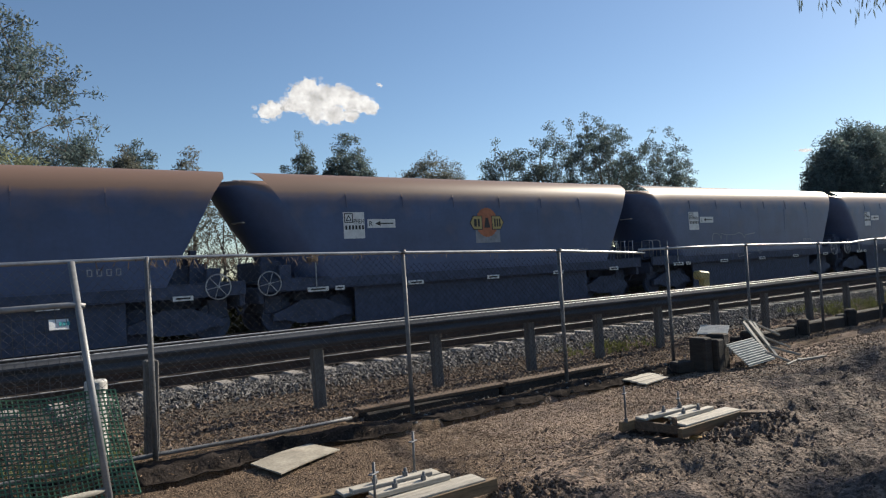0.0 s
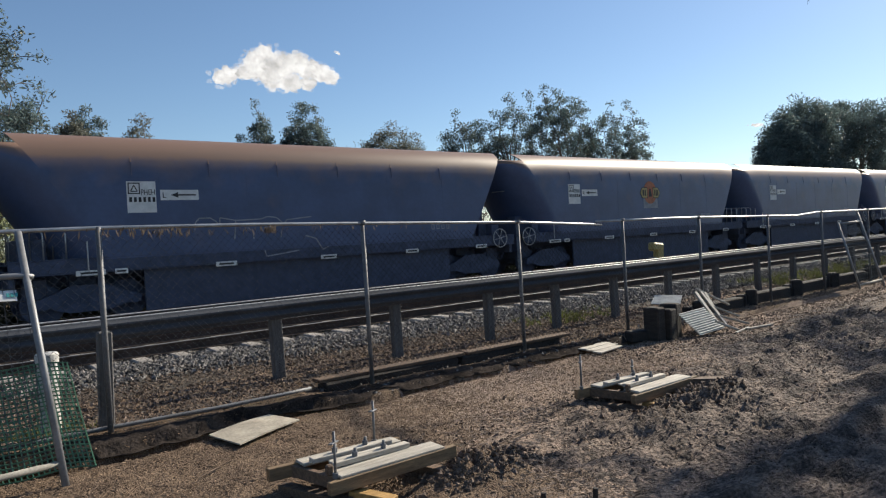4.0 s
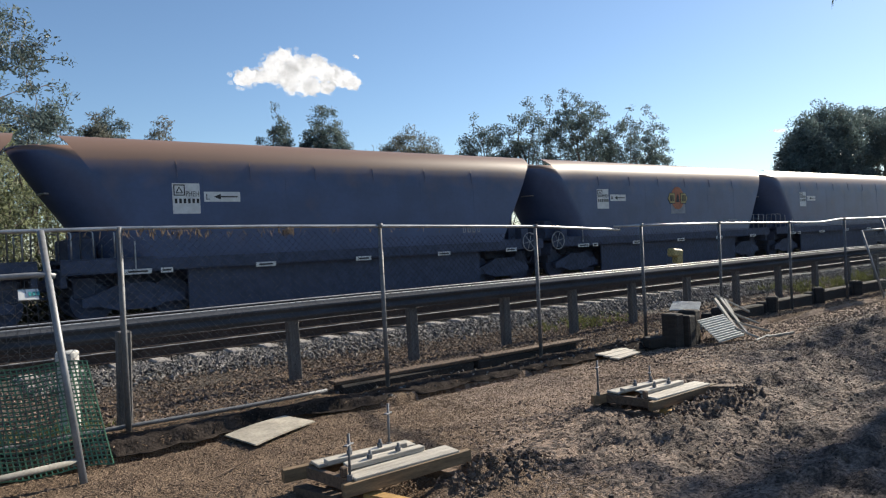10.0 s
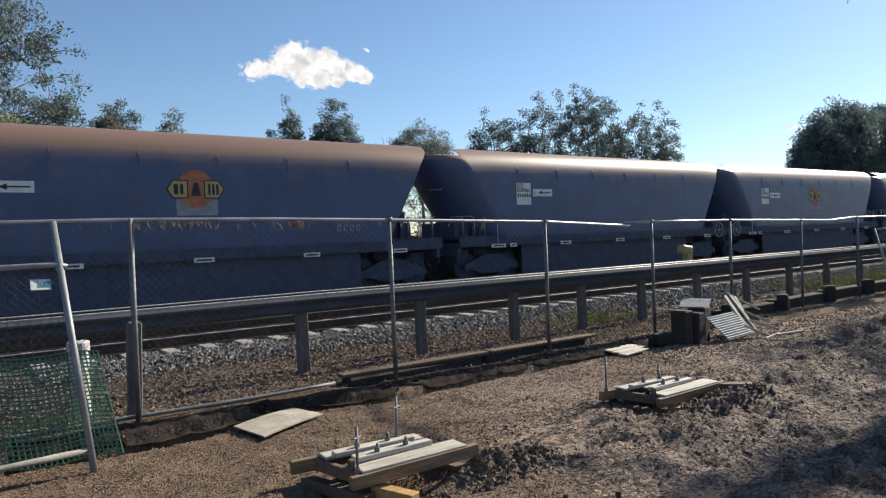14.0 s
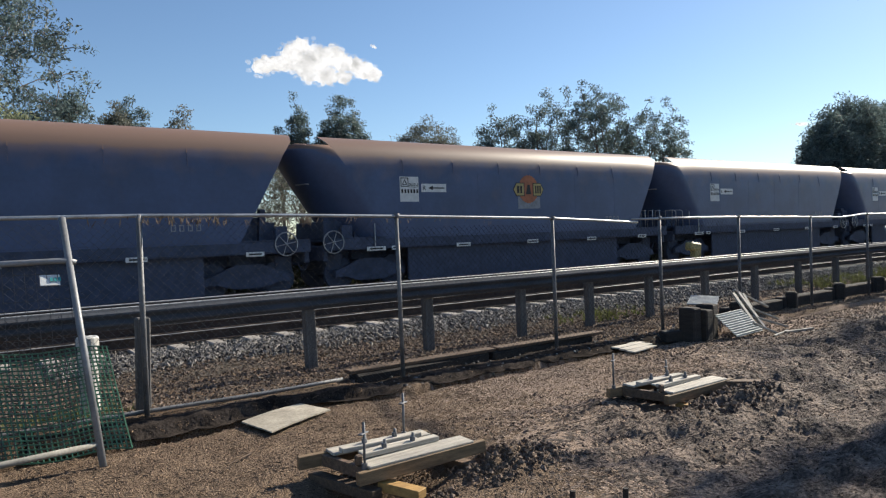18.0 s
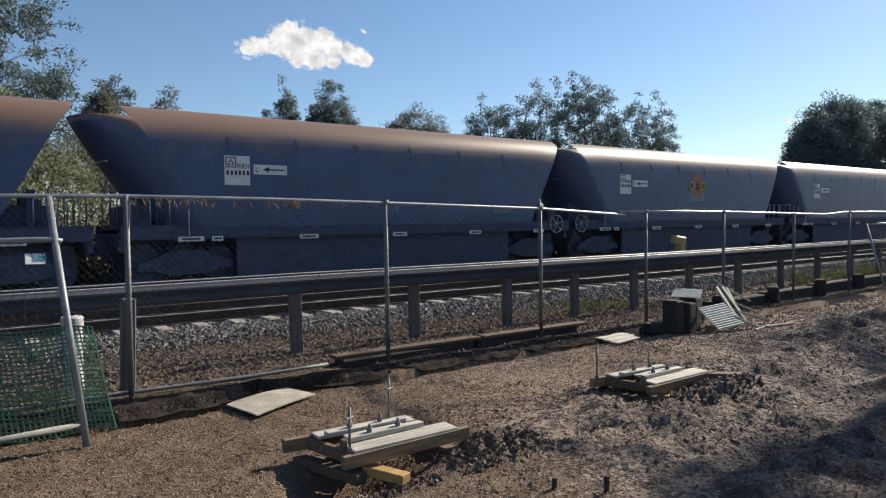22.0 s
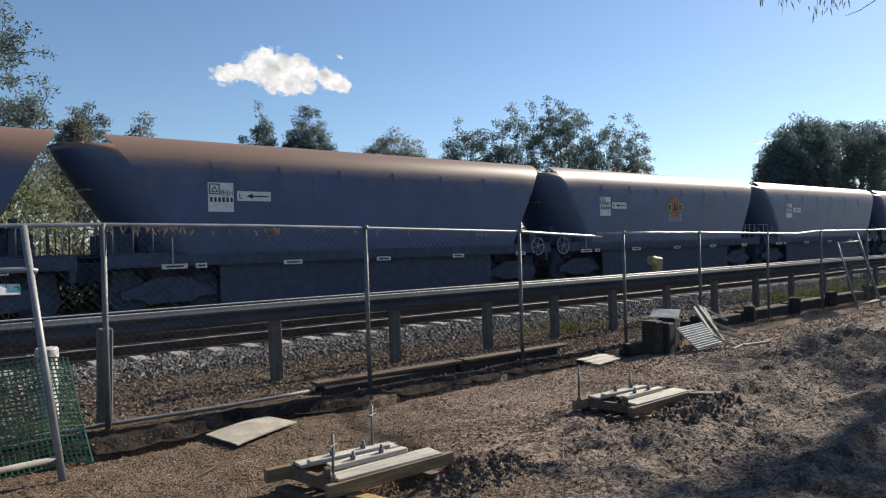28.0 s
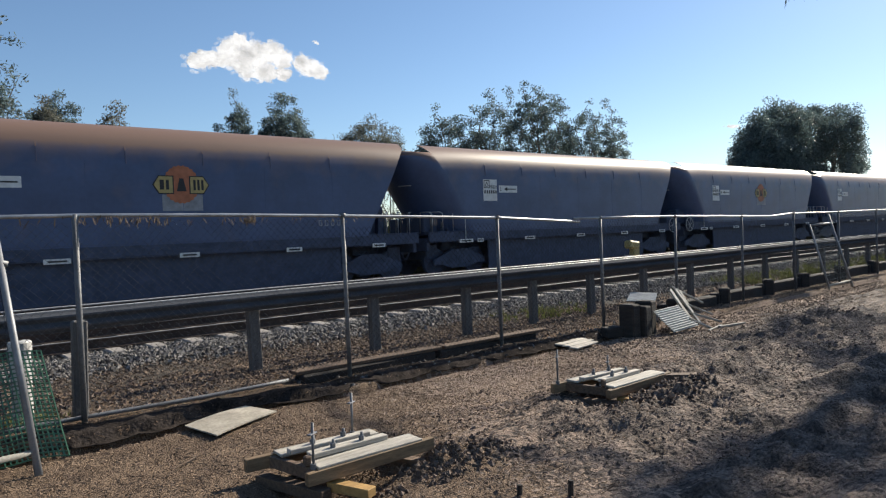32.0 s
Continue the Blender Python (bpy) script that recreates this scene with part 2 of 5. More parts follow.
# ---- mesh building ----
class Build:
    """Collects points and faces for one mesh."""

    def __init__(self):
        self.v, self.f = [], []

    def add(self, verts, faces):
        o = len(self.v)
        self.v.extend(tuple(p) for p in verts)
        self.f.extend(tuple(i + o for i in q) for q in faces)
        return self

    def box(self, c, s, m=None, bevel=0.0):
        hx, hy, hz = s[0] / 2, s[1] / 2, s[2] / 2
        b = min(bevel, hx * 0.9, hy * 0.9, hz * 0.9)
        if b <= 0:
            vs = [Vector((x, y, z)) for x in (-hx, hx) for y in (-hy, hy) for z in (-hz, hz)]
            fs = [(0, 1, 3, 2), (4, 6, 7, 5), (0, 4, 5, 1), (2, 3, 7, 6), (0, 2, 6, 4), (1, 5, 7, 3)]
        else:
            vs, idx, fs = [], {}, []
            for sx in (-1, 1):
                for sy in (-1, 1):
                    for sz in (-1, 1):
                        for k in range(3):
                            p = [sx * (hx - b), sy * (hy - b), sz * (hz - b)]
                            p[k] = (sx * hx, sy * hy, sz * hz)[k]
                            idx[sx, sy, sz, k] = len(vs)
                            vs.append(Vector(p))
            for k in range(3):
                a, d = [j for j in range(3) if j != k]
                for s_ in (-1, 1):
                    q = []
                    for u, w in ((-1, -1), (1, -1), (1, 1), (-1, 1)):
                        e = [0, 0, 0]
                        e[k], e[a], e[d] = s_, u, w
                        q.append(idx[(*e, k)])
                    fs.append(tuple(q if (s_ > 0) == (k != 1) else q[::-1]))
            for k in range(3):
                a, d = [j for j in range(3) if j != k]
                for u in (-1, 1):
                    for w in (-1, 1):
                        e1, e2 = [0, 0, 0], [0, 0, 0]
                        e1[k], e1[a], e1[d] = -1, u, w
                        e2[k], e2[a], e2[d] = 1, u, w
                        q = [idx[(*e1, a)], idx[(*e2, a)], idx[(*e2, d)], idx[(*e1, d)]]
                        n = (vs[q[1]] - vs[q[0]]).cross(vs[q[2]] - vs[q[0]])
                        fs.append(tuple(q if n.dot(vs[q[0]]) > 0 else q[::-1]))
            for sx in (-1, 1):
                for sy in (-1, 1):
                    for sz in (-1, 1):
                        q = [idx[sx, sy, sz, k] for k in range(3)]
                        n = (vs[q[1]] - vs[q[0]]).cross(vs[q[2]] - vs[q[0]])
                        fs.append(tuple(q if n.dot(vs[q[0]]) > 0 else q[::-1]))
        if m is not None:
            vs = [m @ p for p in vs]
        c = Vector(c)
        return self.add([p + c for p in vs], fs)

    def beam(self, p0, p1, w, h, up=(0, 0, 1), bevel=0.004):
        """A squared timber from p0 to p1, w wide and h high."""
        p0, p1 = Vector(p0), Vector(p1)
        d = p1 - p0
        x = d.normalized()
        y = Vector(up).cross(x).normalized()
        z = x.cross(y)
        return self.box((p0 + p1) / 2, (d.length, w, h), Matrix((x, y, z)).transposed(), bevel)

    def tube(self, pts, r, n=8, cap=True):
        pts = [Vector(p) for p in pts]
        rs = r if isinstance(r, (list, tuple)) else [r] * len(pts)
        vs, fs = [], []
        ref = None
        for i, p in enumerate(pts):
            d = (pts[min(i + 1, len(pts) - 1)] - pts[max(i - 1, 0)]).normalized()
            if ref is None:
                ref = d.orthogonal().normalized()
            ref = (ref - d * ref.dot(d))
            ref = ref.normalized() if ref.length > 1e-6 else d.orthogonal().normalized()
            s = d.cross(ref)
            for k in range(n):
                a = 2 * math.pi * k / n
                vs.append(p + (ref * math.cos(a) + s * math.sin(a)) * rs[i])
        for i in range(len(pts) - 1):
            for k in range(n):
                k2 = (k + 1) % n
                fs.append((i * n + k, i * n + k2, (i + 1) * n + k2, (i + 1) * n + k))
        if cap:
            fs.append(tuple(range(n - 1, -1, -1)))
            fs.append(tuple((len(pts) - 1) * n + k for k in range(n)))
        return self.add(vs, fs)

    def prism(self, outline, a, b, axis):
        """An outline (two coordinates) drawn out from a to b along axis."""
        n = len(outline)

        def at(u, w, t):
            return {"x": (t, u, w), "y": (u, t, w), "z": (u, w, t)}[axis]
        vs = [at(u, w, a) for u, w in outline] + [at(u, w, b) for u, w in outline]
        fs = [(i, (i + 1) % n, n + (i + 1) % n, n + i) for i in range(n)] + [tuple(range(n - 1, -1, -1)), tuple(range(n, 2 * n))]
        return self.add(vs, fs)

    def mesh(self, name, material, smooth=False):
        me = bpy.data.meshes.new(name)
        me.from_pydata(self.v, [], self.f)
        me.materials.append(material)
        if smooth:
            me.polygons.foreach_set("use_smooth", [True] * len(me.polygons))
        me.update()
        return me


def recalc(me):
    bm = bmesh.new()
    bm.from_mesh(me)
    bmesh.ops.recalc_face_normals(bm, faces=bm.faces)
    bm.to_mesh(me)
    bm.free()
    return me


def part(name, b, material, parent, label="", smooth=False, m=None, fix=False):
    """Links a build as one mesh object under a thing or a part."""
    me = b if isinstance(b, bpy.types.Mesh) else b.mesh(name, material, smooth)
    if fix:
        recalc(me)
    ob = new(name, me)
    ob.parent = parent
    if m is not None:
        ob.matrix_basis = m
    return tagged(ob, label)


def thing(name, label, category, group="", kind="", m=None, data=None):
    ob = new(name, data)
    if m is not None:
        ob.matrix_basis = m
    return tagged(ob, label, category, group, kind)


def text_mesh(body, size, material):
    """Flat letters, in the XZ plane, read from -Y."""
    cu = bpy.data.curves.new("letters", "FONT")
    cu.body, cu.size, cu.extrude = body, size, 0.002
    ob = bpy.data.objects.new("letters", cu)
    scene.collection.objects.link(ob)
    me = bpy.data.meshes.new_from_object(ob.evaluated_get(bpy.context.evaluated_depsgraph_get()))
    bpy.data.objects.remove(ob)
    me.transform(Matrix.Rotation(radians(90), 4, "X"))
    me.materials.clear()
    me.materials.append(material)
    return me


rng = random.Random(7)


def fbm(x, y, s, o=4):
    return noise.fractal(Vector((x * s, y * s, 3.7)), 0.9, 2.0, o)


def smooth(a, b, x):
    t = min(1, max(0, (x - a) / (b - a)))
    return t * t * (3 - 2 * t)


# ---- ground ----
TRACK_Y, TRAIN_Y, RAIL_Z = 12.48, 18.69, 0.20


def ground_z(x, y):
    """The height of the dirt: a trodden strip, churned mud beside it, a low bank under the fence."""
    d = math.hypot(x, y)
    fade = 1 - smooth(25, 60, d)
    z = 0.012 * fbm(x, y, 1.6) + 0.006 * fbm(x, y, 9) + 0.004 * fbm(x, y, 20, 2)
    mud = smooth(3.0, 4.6, x + 0.25 * (3.2 - y)) * (1 - smooth(3.9, 5.6, y + 0.12 * fbm(x, y, 0.8) - 0.06 * max(0, x - 6)))
    if mud > 0.01:
        rut = abs(fbm(x * 0.45 + 4, y * 1.5 + 0.3 * x, 1.4, 3))
        z += mud * (0.15 * (rut - 0.25) + 0.05 * fbm(x * 0.45, y, 4, 3) + (0.45 + 0.55 * smooth(-0.25, 0.35, fbm(x * 0.5, y * 1.2, 1.1, 2))) * (0.055 * abs(fbm(x * 0.45, y * 1.4, 5, 4)) + 0.026 * fbm(x * 0.7, y * 1.2, 13, 3) + 0.008 * fbm(x, y, 29, 2)))
    z += 0.22 * math.exp(-((x - 11.0) ** 2 / 0.9 + (y - 4.2) ** 2 / 0.5)) * (1 + 0.5 * fbm(x, y, 3))
    z += 0.10 * math.exp(-((x - 3.25) ** 2 / 0.12 + (y - 3.72) ** 2 / 0.05)) * (1 + 0.9 * fbm(x, y, 11))
    z += 0.09 * math.exp(-((x - 5.4 - 0.5 * (y - 3.6)) ** 2 / 0.9 + (y - 3.55) ** 2 / 0.03)) * (1 + 0.9 * fbm(x, y, 11))
    for cx, cy in ((2.20, 3.92), (5.45, 3.95)):
        z -= 0.26 * math.exp(-((x - cx) ** 2 / 0.16 + (y - cy - 0.05) ** 2 / 0.06))
    lip = y + 0.07 * fbm(x, y, 1.1) + 0.02 * fbm(x, y, 6) - 0.22 * math.exp(-((x - 2.62) / 0.5) ** 2)
    bank = 0.115 - 0.055 * smooth(3.2, 3.9, x) + 0.02 * fbm(x, 3, 1.3)
    z += bank * smooth(6.25, 6.29, lip) * (1 - smooth(6.85, 7.45, y)) - 0.10 * math.exp(-((lip - 6.20) / 0.07) ** 2) - 0.07 * smooth(10.4, 11.0, y)
    return z * fade


def steps(lo, hi, fine_lo, fine_hi, fine):
    out = list(np.arange(fine_lo, fine_hi, fine))
    s, p = fine, fine_hi
    while p < hi:
        out.append(p)
        s *= 1.16
        p += s
    out.append(hi)
    s, p = fine, fine_lo - fine
    left = []
    while p > lo:
        left.append(p)
        s *= 1.16
        p -= s
    left.append(lo)
    return left[::-1] + out


gx, gy = steps(-2500, 2500, 0.2, 10.5, 0.034), steps(-2500, 2500, 1.7, 7.1, 0.03)
gb = Build()
gb.v = [(x, y, ground_z(x, y) if abs(x) < 60 and abs(y) < 60 else 0.0) for y in gy for x in gx]
nx = len(gx)
gb.f = [(j * nx + i, j * nx + i + 1, (j + 1) * nx + i + 1, (j + 1) * nx + i) for j in range(len(gy) - 1) for i in range(nx - 1)]
ground = thing("ground", "brown trodden dirt with churned mud and tracks", "ground", kind="structure", data=gb.mesh("ground", M_DIRT, True))
# darker bark-strewn dirt towards the fence and the first footing
ground.data.materials.append(M_BARKDIRT)
ground.data.materials.append(M_MUD)
dr = random.Random(8)
kinds = []
for j in range(len(gy) - 1):
    for i in range(nx - 1):
        x, y = gx[i], gy[j]
        w_ = max(1 - smooth(2.6, 4.4, x - 0.45 * (y - 3.4) + 0.5 * fbm(x, y, 1.3)), smooth(6.15, 6.4, y)) if -40 < x < 60 and -40 < y < 20 else 0.0
        fine = 0.2 <= x <= 10.5 and 1.7 <= y <= 7.1
        wet = max(smooth(6.6, 8.4, x + 0.8 * fbm(x, y, 0.9)) * (1 - smooth(5.0, 5.9, y + 0.5 * fbm(x, y, 0.8))), smooth(2.7, 4.3, x + 0.3 * (3.2 - y) + 0.4 * fbm(x, y, 1.9)) * (1 - smooth(3.8, 5.0, y + 0.5 * fbm(x * 0.6, y, 1.1) - 0.09 * max(0, x - 5)))) if -40 < x < 60 and -40 < y < 20 else 0.0
        pick = dr.random() if fine else 0.5
        kinds.append(2 if pick < wet else 1 if pick < w_ else 0)
ground.data.polygons.foreach_set("material_index", kinds)

# ---- track bed ----
def bed_z(y):
    """Height of the ballast over the dirt, by the distance across the tracks."""
    pts = ((8.7, 0.0), (9.5, 0.03), (10.2, 0.045), (10.7, 0.02), (11.15, -0.02), (13.8, -0.02), (14.2, 0.0), (15.5, 0.0), (17.0, 0.03), (20.6, 0.03), (22.5, -0.04), (24.0, -0.1))
    for (a, za), (b, zb) in zip(pts, pts[1:]):
        if a <= y <= b:
            return za + (zb - za) * (y - a) / (b - a)
    return -0.1


bb = Build()
bys, bxs = list(np.arange(8.7, 24.01, 0.3)), list(np.arange(-30, 60, 0.5)) + list(np.arange(60, 420, 8))
bb.v = [(x, y, bed_z(y) + 0.02 * fbm(x, y, 1.2)) for y in bys for x in bxs]
n_ = len(bxs)
bb.f = [(j * n_ + i, j * n_ + i + 1, (j + 1) * n_ + i + 1, (j + 1) * n_ + i) for j in range(len(bys) - 1) for i in range(n_ - 1)]
thing("ballast_bed", "grey and brown railway ballast under the tracks", "ballast", kind="structure", data=bb.mesh("ballast_bed", M_BALLAST, True))


def scatter_stones(b, n, x0, x1, y0, y1, s0, s1, height, keep=None, lift=0.25):
    """Small broken stones, each a squashed uneven octahedron."""
    for _ in range(n):
        x, y = rng.uniform(x0, x1), rng.uniform(y0, y1)
        if keep and rng.random() > keep(x, y):
            continue
        s = rng.uniform(s0, s1)
        r = Euler((rng.uniform(0, 6), rng.uniform(0, 6), rng.uniform(0, 6))).to_matrix()
        c = Vector((x, y, height(x, y) + s * lift))
        k = [rng.uniform(0.55, 1.15) * s * 0.6 for _ in range(6)]
        vs = [c + r @ Vector(p) for p in ((k[0], 0, 0), (-k[1], 0, 0), (0, k[2], 0), (0, -k[3], 0), (0, 0, k[4] * 0.8), (0, 0, -k[5] * 0.8))]
        b.add(vs, [(0, 2, 4), (2, 1, 4), (1, 3, 4), (3, 0, 4), (2, 0, 5), (1, 2, 5), (3, 1, 5), (0, 3, 5)])


sb = Build()
scatter_stones(sb, 34000, 1.0, 26.0, 9.0, 11.6, 0.035, 0.088, lambda x, y: bed_z(y), lambda x, y: smooth(9.0, 9.9, y + 0.12 * fbm(x, y, 0.7) + 0.04 * (x - 6)) * (0.12 if y > 11.2 and abs((x + 3.03) / 0.6 - round((x + 3.03) / 0.6)) < 0.24 else 1))
scatter_stones(sb, 5000, 26.0, 60.0, 9.0, 11.6, 0.07, 0.13, lambda x, y: bed_z(y))
scatter_stones(sb, 6000, -2.0, 26.0, 11.85, 13.12, 0.04, 0.08, lambda x, y: -0.01, lift=0.25)
thing("ballast_stones", "loose grey crushed ballast stones on the shoulder", "ballast", kind="stuff", data=sb.mesh("ballast_stones", M_STONE))

RAIL_PROFILE = [(-0.07, 0), (0.07, 0), (0.07, 0.012), (0.012, 0.03), (0.012, 0.125), (0.036, 0.135), (0.036, 0.158), (-0.036, 0.158), (-0.036, 0.135), (-0.012, 0.125), (-0.012, 0.03), (-0.07, 0.012)]
for cy in (TRACK_Y, TRAIN_Y):
    for side in (-0.7525, 0.7525):
        rail = thing("rail", "rusty steel rail with a worn bright head", "rail", "rails of the tracks", data=None, m=pose(0, cy + side, RAIL_Z - 0.16))
        part("rail_web", Build().prism(RAIL_PROFILE, -40, 420, "x"), M_RUST, rail, fix=True)
        part("rail_head", Build().box((190, 0, 0.1585), (460, 0.066, 0.012), None, 0.005), M_RAILTOP, rail, "polished rail head")
sleeper_me = Build().box((0, 0, 0), (0.24, 2.5, 0.16), None, 0.02).mesh("sleeper", M_SLEEPER)
for cy in (TRACK_Y, TRAIN_Y):
    for i in range(70 if cy == TRACK_Y else 40):
        thing("railway_sleeper", "grey concrete railway sleeper in ballast", "sleeper", "sleepers under the tracks", data=sleeper_me, m=pose(-3.03 + 0.6 * i, cy, RAIL_Z - 0.24, 0, 0, 0))

# ---- the coal train ----
LENGTH = 15.5   # one wagon between couplers
LEVELS = ((1.42, -1.45), (2.2, -1.45), (3.0, -1.45), (3.40, -1.44), (3.70, -1.40), (3.92, -1.32), (4.10, -1.19), (4.23, -1.02), (4.32, -0.85), (4.35, -0.70))


def x_end(z, s=-1):
    """How far the side skin reaches from the middle, by height: a hooded slope at one end, a plumb lip over a slope at the other."""
    if s < 0:
        return 7.20 - (4.10 - z) * 0.66 if z <= 4.1 else 7.20 + (z - 4.1) * 0.62
    return 7.15 + (z - 4.1) * 0.4 if z >= 4.1 else 6.87 + (z - 3.78) * 0.875 if z > 3.78 else 6.87 - (3.78 - z) * 0.55


def side_skin(sy):
    """A side skin that rolls in at the top; its ends slope."""
    b = Build()
    cols = 14
    if sy:
        grid = []
        for z, y in LEVELS:
            xa, xb = -x_end(z), x_end(z, 1)
            grid.append([(xa + (xb - xa) * i / cols, y * sy, z) for i in range(cols + 1)])
        w = len(grid[0])
        vs = [p for row in grid for p in row]
        fs = []
        for j in range(len(grid) - 1):
            for i in range(w - 1):
                q = (j * w + i, j * w + i + 1, (j + 1) * w + i + 1, (j + 1) * w + i)
                fs.append(q if sy > 0 else q[::-1])
        inner = [(p[0] * 0.999, p[1] - math.copysign(0.014, p[1]), p[2] - 0.012) for p in vs]
        last = (len(grid) - 1) * w
        b.add(vs, fs)
        b.add(inner, [f[::-1] for f in fs])
        b.add(vs[last:] + inner[last:], [(i, i + 1, w + i + 1, w + i) for i in range(w - 1)])
        for e in (0, w - 1):
            a_, c_ = [vs[j * w + e] for j in range(len(grid))], [inner[j * w + e] for j in range(len(grid))]
            n = len(a_)
            b.add(a_ + c_, [(j, j + 1, n + j + 1, n + j) for j in range(n - 1)])
    return b


def skin_y(z):
    """Half the width of the body at a height."""
    for (za, ya), (zb, yb) in zip(LEVELS, LEVELS[1:]):
        if za <= z <= zb:
            return -(ya + (yb - ya) * (z - za) / (zb - za))
    return 1.45


def end_sheet(s):
    """The sloping end, bowed outwards."""
    cols = [(math.sin(a), math.cos(a)) for a in [math.pi * (i / 40 - 0.5) for i in range(41)]]
    rows = ((1.42, 1.14), (2.2, 1.16), (3.0, 1.18), (3.4, 1.18), (3.7, 1.16), (3.92, 1.14), (4.06, 1.12)) if s < 0 else ((1.42, 0.01), (2.2, 0.01), (3.0, 0.01), (3.6, 0.01), (3.95, 0.01), (4.05, 0.01))
    b, n = Build(), len(cols)
    vs = [((x_end(min(z, 4.1), s) - (0.06 if s > 0 else 0.0) + bow * k) * s, y * (skin_y(z) if s < 0 else skin_y(z) - 0.03), z) for z, bow in rows for y, k in cols]
    N = len(vs)
    vs += [(x - 0.05 * s, y, z - 0.01) for x, y, z in vs]
    fs = []
    for j in range(len(rows) - 1):
        for i in range(n - 1):
            q = (j * n + i, j * n + i + 1, (j + 1) * n + i + 1, (j + 1) * n + i)
            fs += [q, tuple(N + k for k in q[::-1])]
    t = (len(rows) - 1) * n
    fs += [(t + i, t + i + 1, N + t + i + 1, N + t + i) for i in range(n - 1)]
    return b.add(vs, fs)


def spoked_wheel(b, c, r):
    """A hand brake wheel in the XZ plane."""
    c = Vector(c)
    b.tube([c + Vector((math.cos(a) * r, 0, math.sin(a) * r)) for a in [2 * math.pi * i / 20 for i in range(21)]], 0.018, 6, False)
    for k in range(6):
        a = math.pi * k / 3 + 0.2
        b.tube([c, c + Vector((math.cos(a) * r, 0, math.sin(a) * r))], 0.012, 5, False)
    b.tube([c + Vector((0, -0.04, 0)), c + Vector((0, 0.25, 0))], 0.03, 8)


def wagon(odd):
    """A coal hopper wagon on the rails, its middle at the origin, rail head at z = 0."""
    w = thing("hopper_wagon", "dusty grey curved-side coal hopper wagon " + ("without a logo" if odd else "with an orange round logo"), "wagon", "wagons of the coal train")
    for s in (1, -1):
        part("side_skin", side_skin(s), M_WAGON, w, smooth=True, fix=True)
    for s in (-1, 1):
        part("end_sheet", end_sheet(s), M_WAGON, w, smooth=True, fix=True)
        bow = 1.12 if s < 0 else 0.0
        part("end_rim", Build().tube([(((7.18 if s < 0 else 7.03) + bow * k) * s, y, 4.07) for y, k in ((-0.95, 0.5), (-0.5, 0.9), (0, 1.0), (0.5, 0.9), (0.95, 0.5))], 0.03, 8), M_WAGON, w, smooth=True)
        if s < 0:
            part("grab_rail", Build().tube([(-7.50, -0.62, 3.02), (-7.62, -0.62, 3.02), (-7.74, -0.2, 3.02), (-7.62, -0.2, 3.02)], 0.022, 6), M_STEEL, w, "short steel grab rail")
        part("side_sill", Build().box((0, s * 1.40, 1.30), (15.0, 0.08, 0.29), None, 0.01), M_UNDER, w)
        part("sill_flange", Build().box((0, s * 1.36, 1.462), (15.0, 0.18, 0.03), None, 0.006), M_UNDER, w)
        part("sill_flange", Build().box((0, s * 1.36, 1.138), (15.0, 0.16, 0.03), None, 0.006), M_UNDER, w)
        part("end_platform", Build().box((s * 6.55, 0, 1.40), (1.75, 2.6, 0.06), None, 0.01), M_UNDER, w)
        part("equipment_box", Build().box((s * (6.25 if s > 0 else 6.95), 0.1, 1.70), (1.0 if s > 0 else 0.6, 1.9, 0.52), None, 0.03).box((s * (6.35 if s > 0 else 7.0), -0.5, 2.02), (0.4, 0.5, 0.16), None, 0.02), M_UNDER, w)
        part("headstock", Build().box((s * 7.44, 0, 1.05), (0.14, 2.6, 0.42), None, 0.02), M_UNDER, w)
        c = Build().box((s * 7.58, 0, 0.88), (0.40, 0.26, 0.28), None, 0.04)
        part("coupler", c, M_UNDER, w)
        for y in (-0.95, 0.95):
            part("end_strut", Build().beam((s * 6.3, y, 1.42), (s * 6.35, y, 2.3), 0.16, 0.16, (0, 1, 0)), M_UNDER, w)
    # ribs along the rolled top
    rib = Build().add([(-0.011, -1.44, 3.36), (0.011, -1.44, 3.36), (0.011, -1.405, 3.66), (-0.011, -1.405, 3.66), (-0.011, -1.32, 3.86), (0.011, -1.32, 3.86),
                       (-0.011, -1.46, 3.35), (0.011, -1.46, 3.35), (0.011, -1.42, 3.67), (-0.011, -1.42, 3.67), (-0.011, -1.33, 3.88), (0.011, -1.33, 3.88)],
                      [(6, 7, 8, 9), (9, 8, 11, 10), (0, 6, 9, 3), (1, 2, 8, 7), (3, 9, 10, 4), (2, 5, 11, 8), (0, 1, 7, 6), (4, 10, 11, 5)]).mesh("rib", M_WAGON)
    for x in (-4.9, -3.05, -1.2, 0.65, 2.5, 4.35):
        part("rib", rib, M_WAGON, w, m=Matrix.Translation((x, 0, 0)))
    seam = Build().box((0, -1.4505, 2.43), (0.008, 0.004, 1.96)).mesh("seam", M_WAGON)
    for x in (-4.3, -2.1, 0.1, 2.3, 4.4):
        part("seam", seam, M_WAGON, w, m=Matrix.Translation((x, 0, 0)))
    # coal load, below the rim
    lb = Build()
    xs, ys = [-6.6 + 13.2 * i / 22 for i in range(23)], [-0.95 + 1.9 * j / 6 for j in range(7)]
    lb.v = [(x, y, 3.55 + 0.25 * (1 - abs(y)) + 0.12 * fbm(x, y, 1.1) - 0.02 * abs(x)) for y in ys for x in xs]
    lb.f = [(j * 23 + i, j * 23 + i + 1, (j + 1) * 23 + i + 1, (j + 1) * 23 + i) for j in range(6) for i in range(22)]
    part("coal_load", lb, M_COAL, w, "black coal heaped inside", smooth=True)
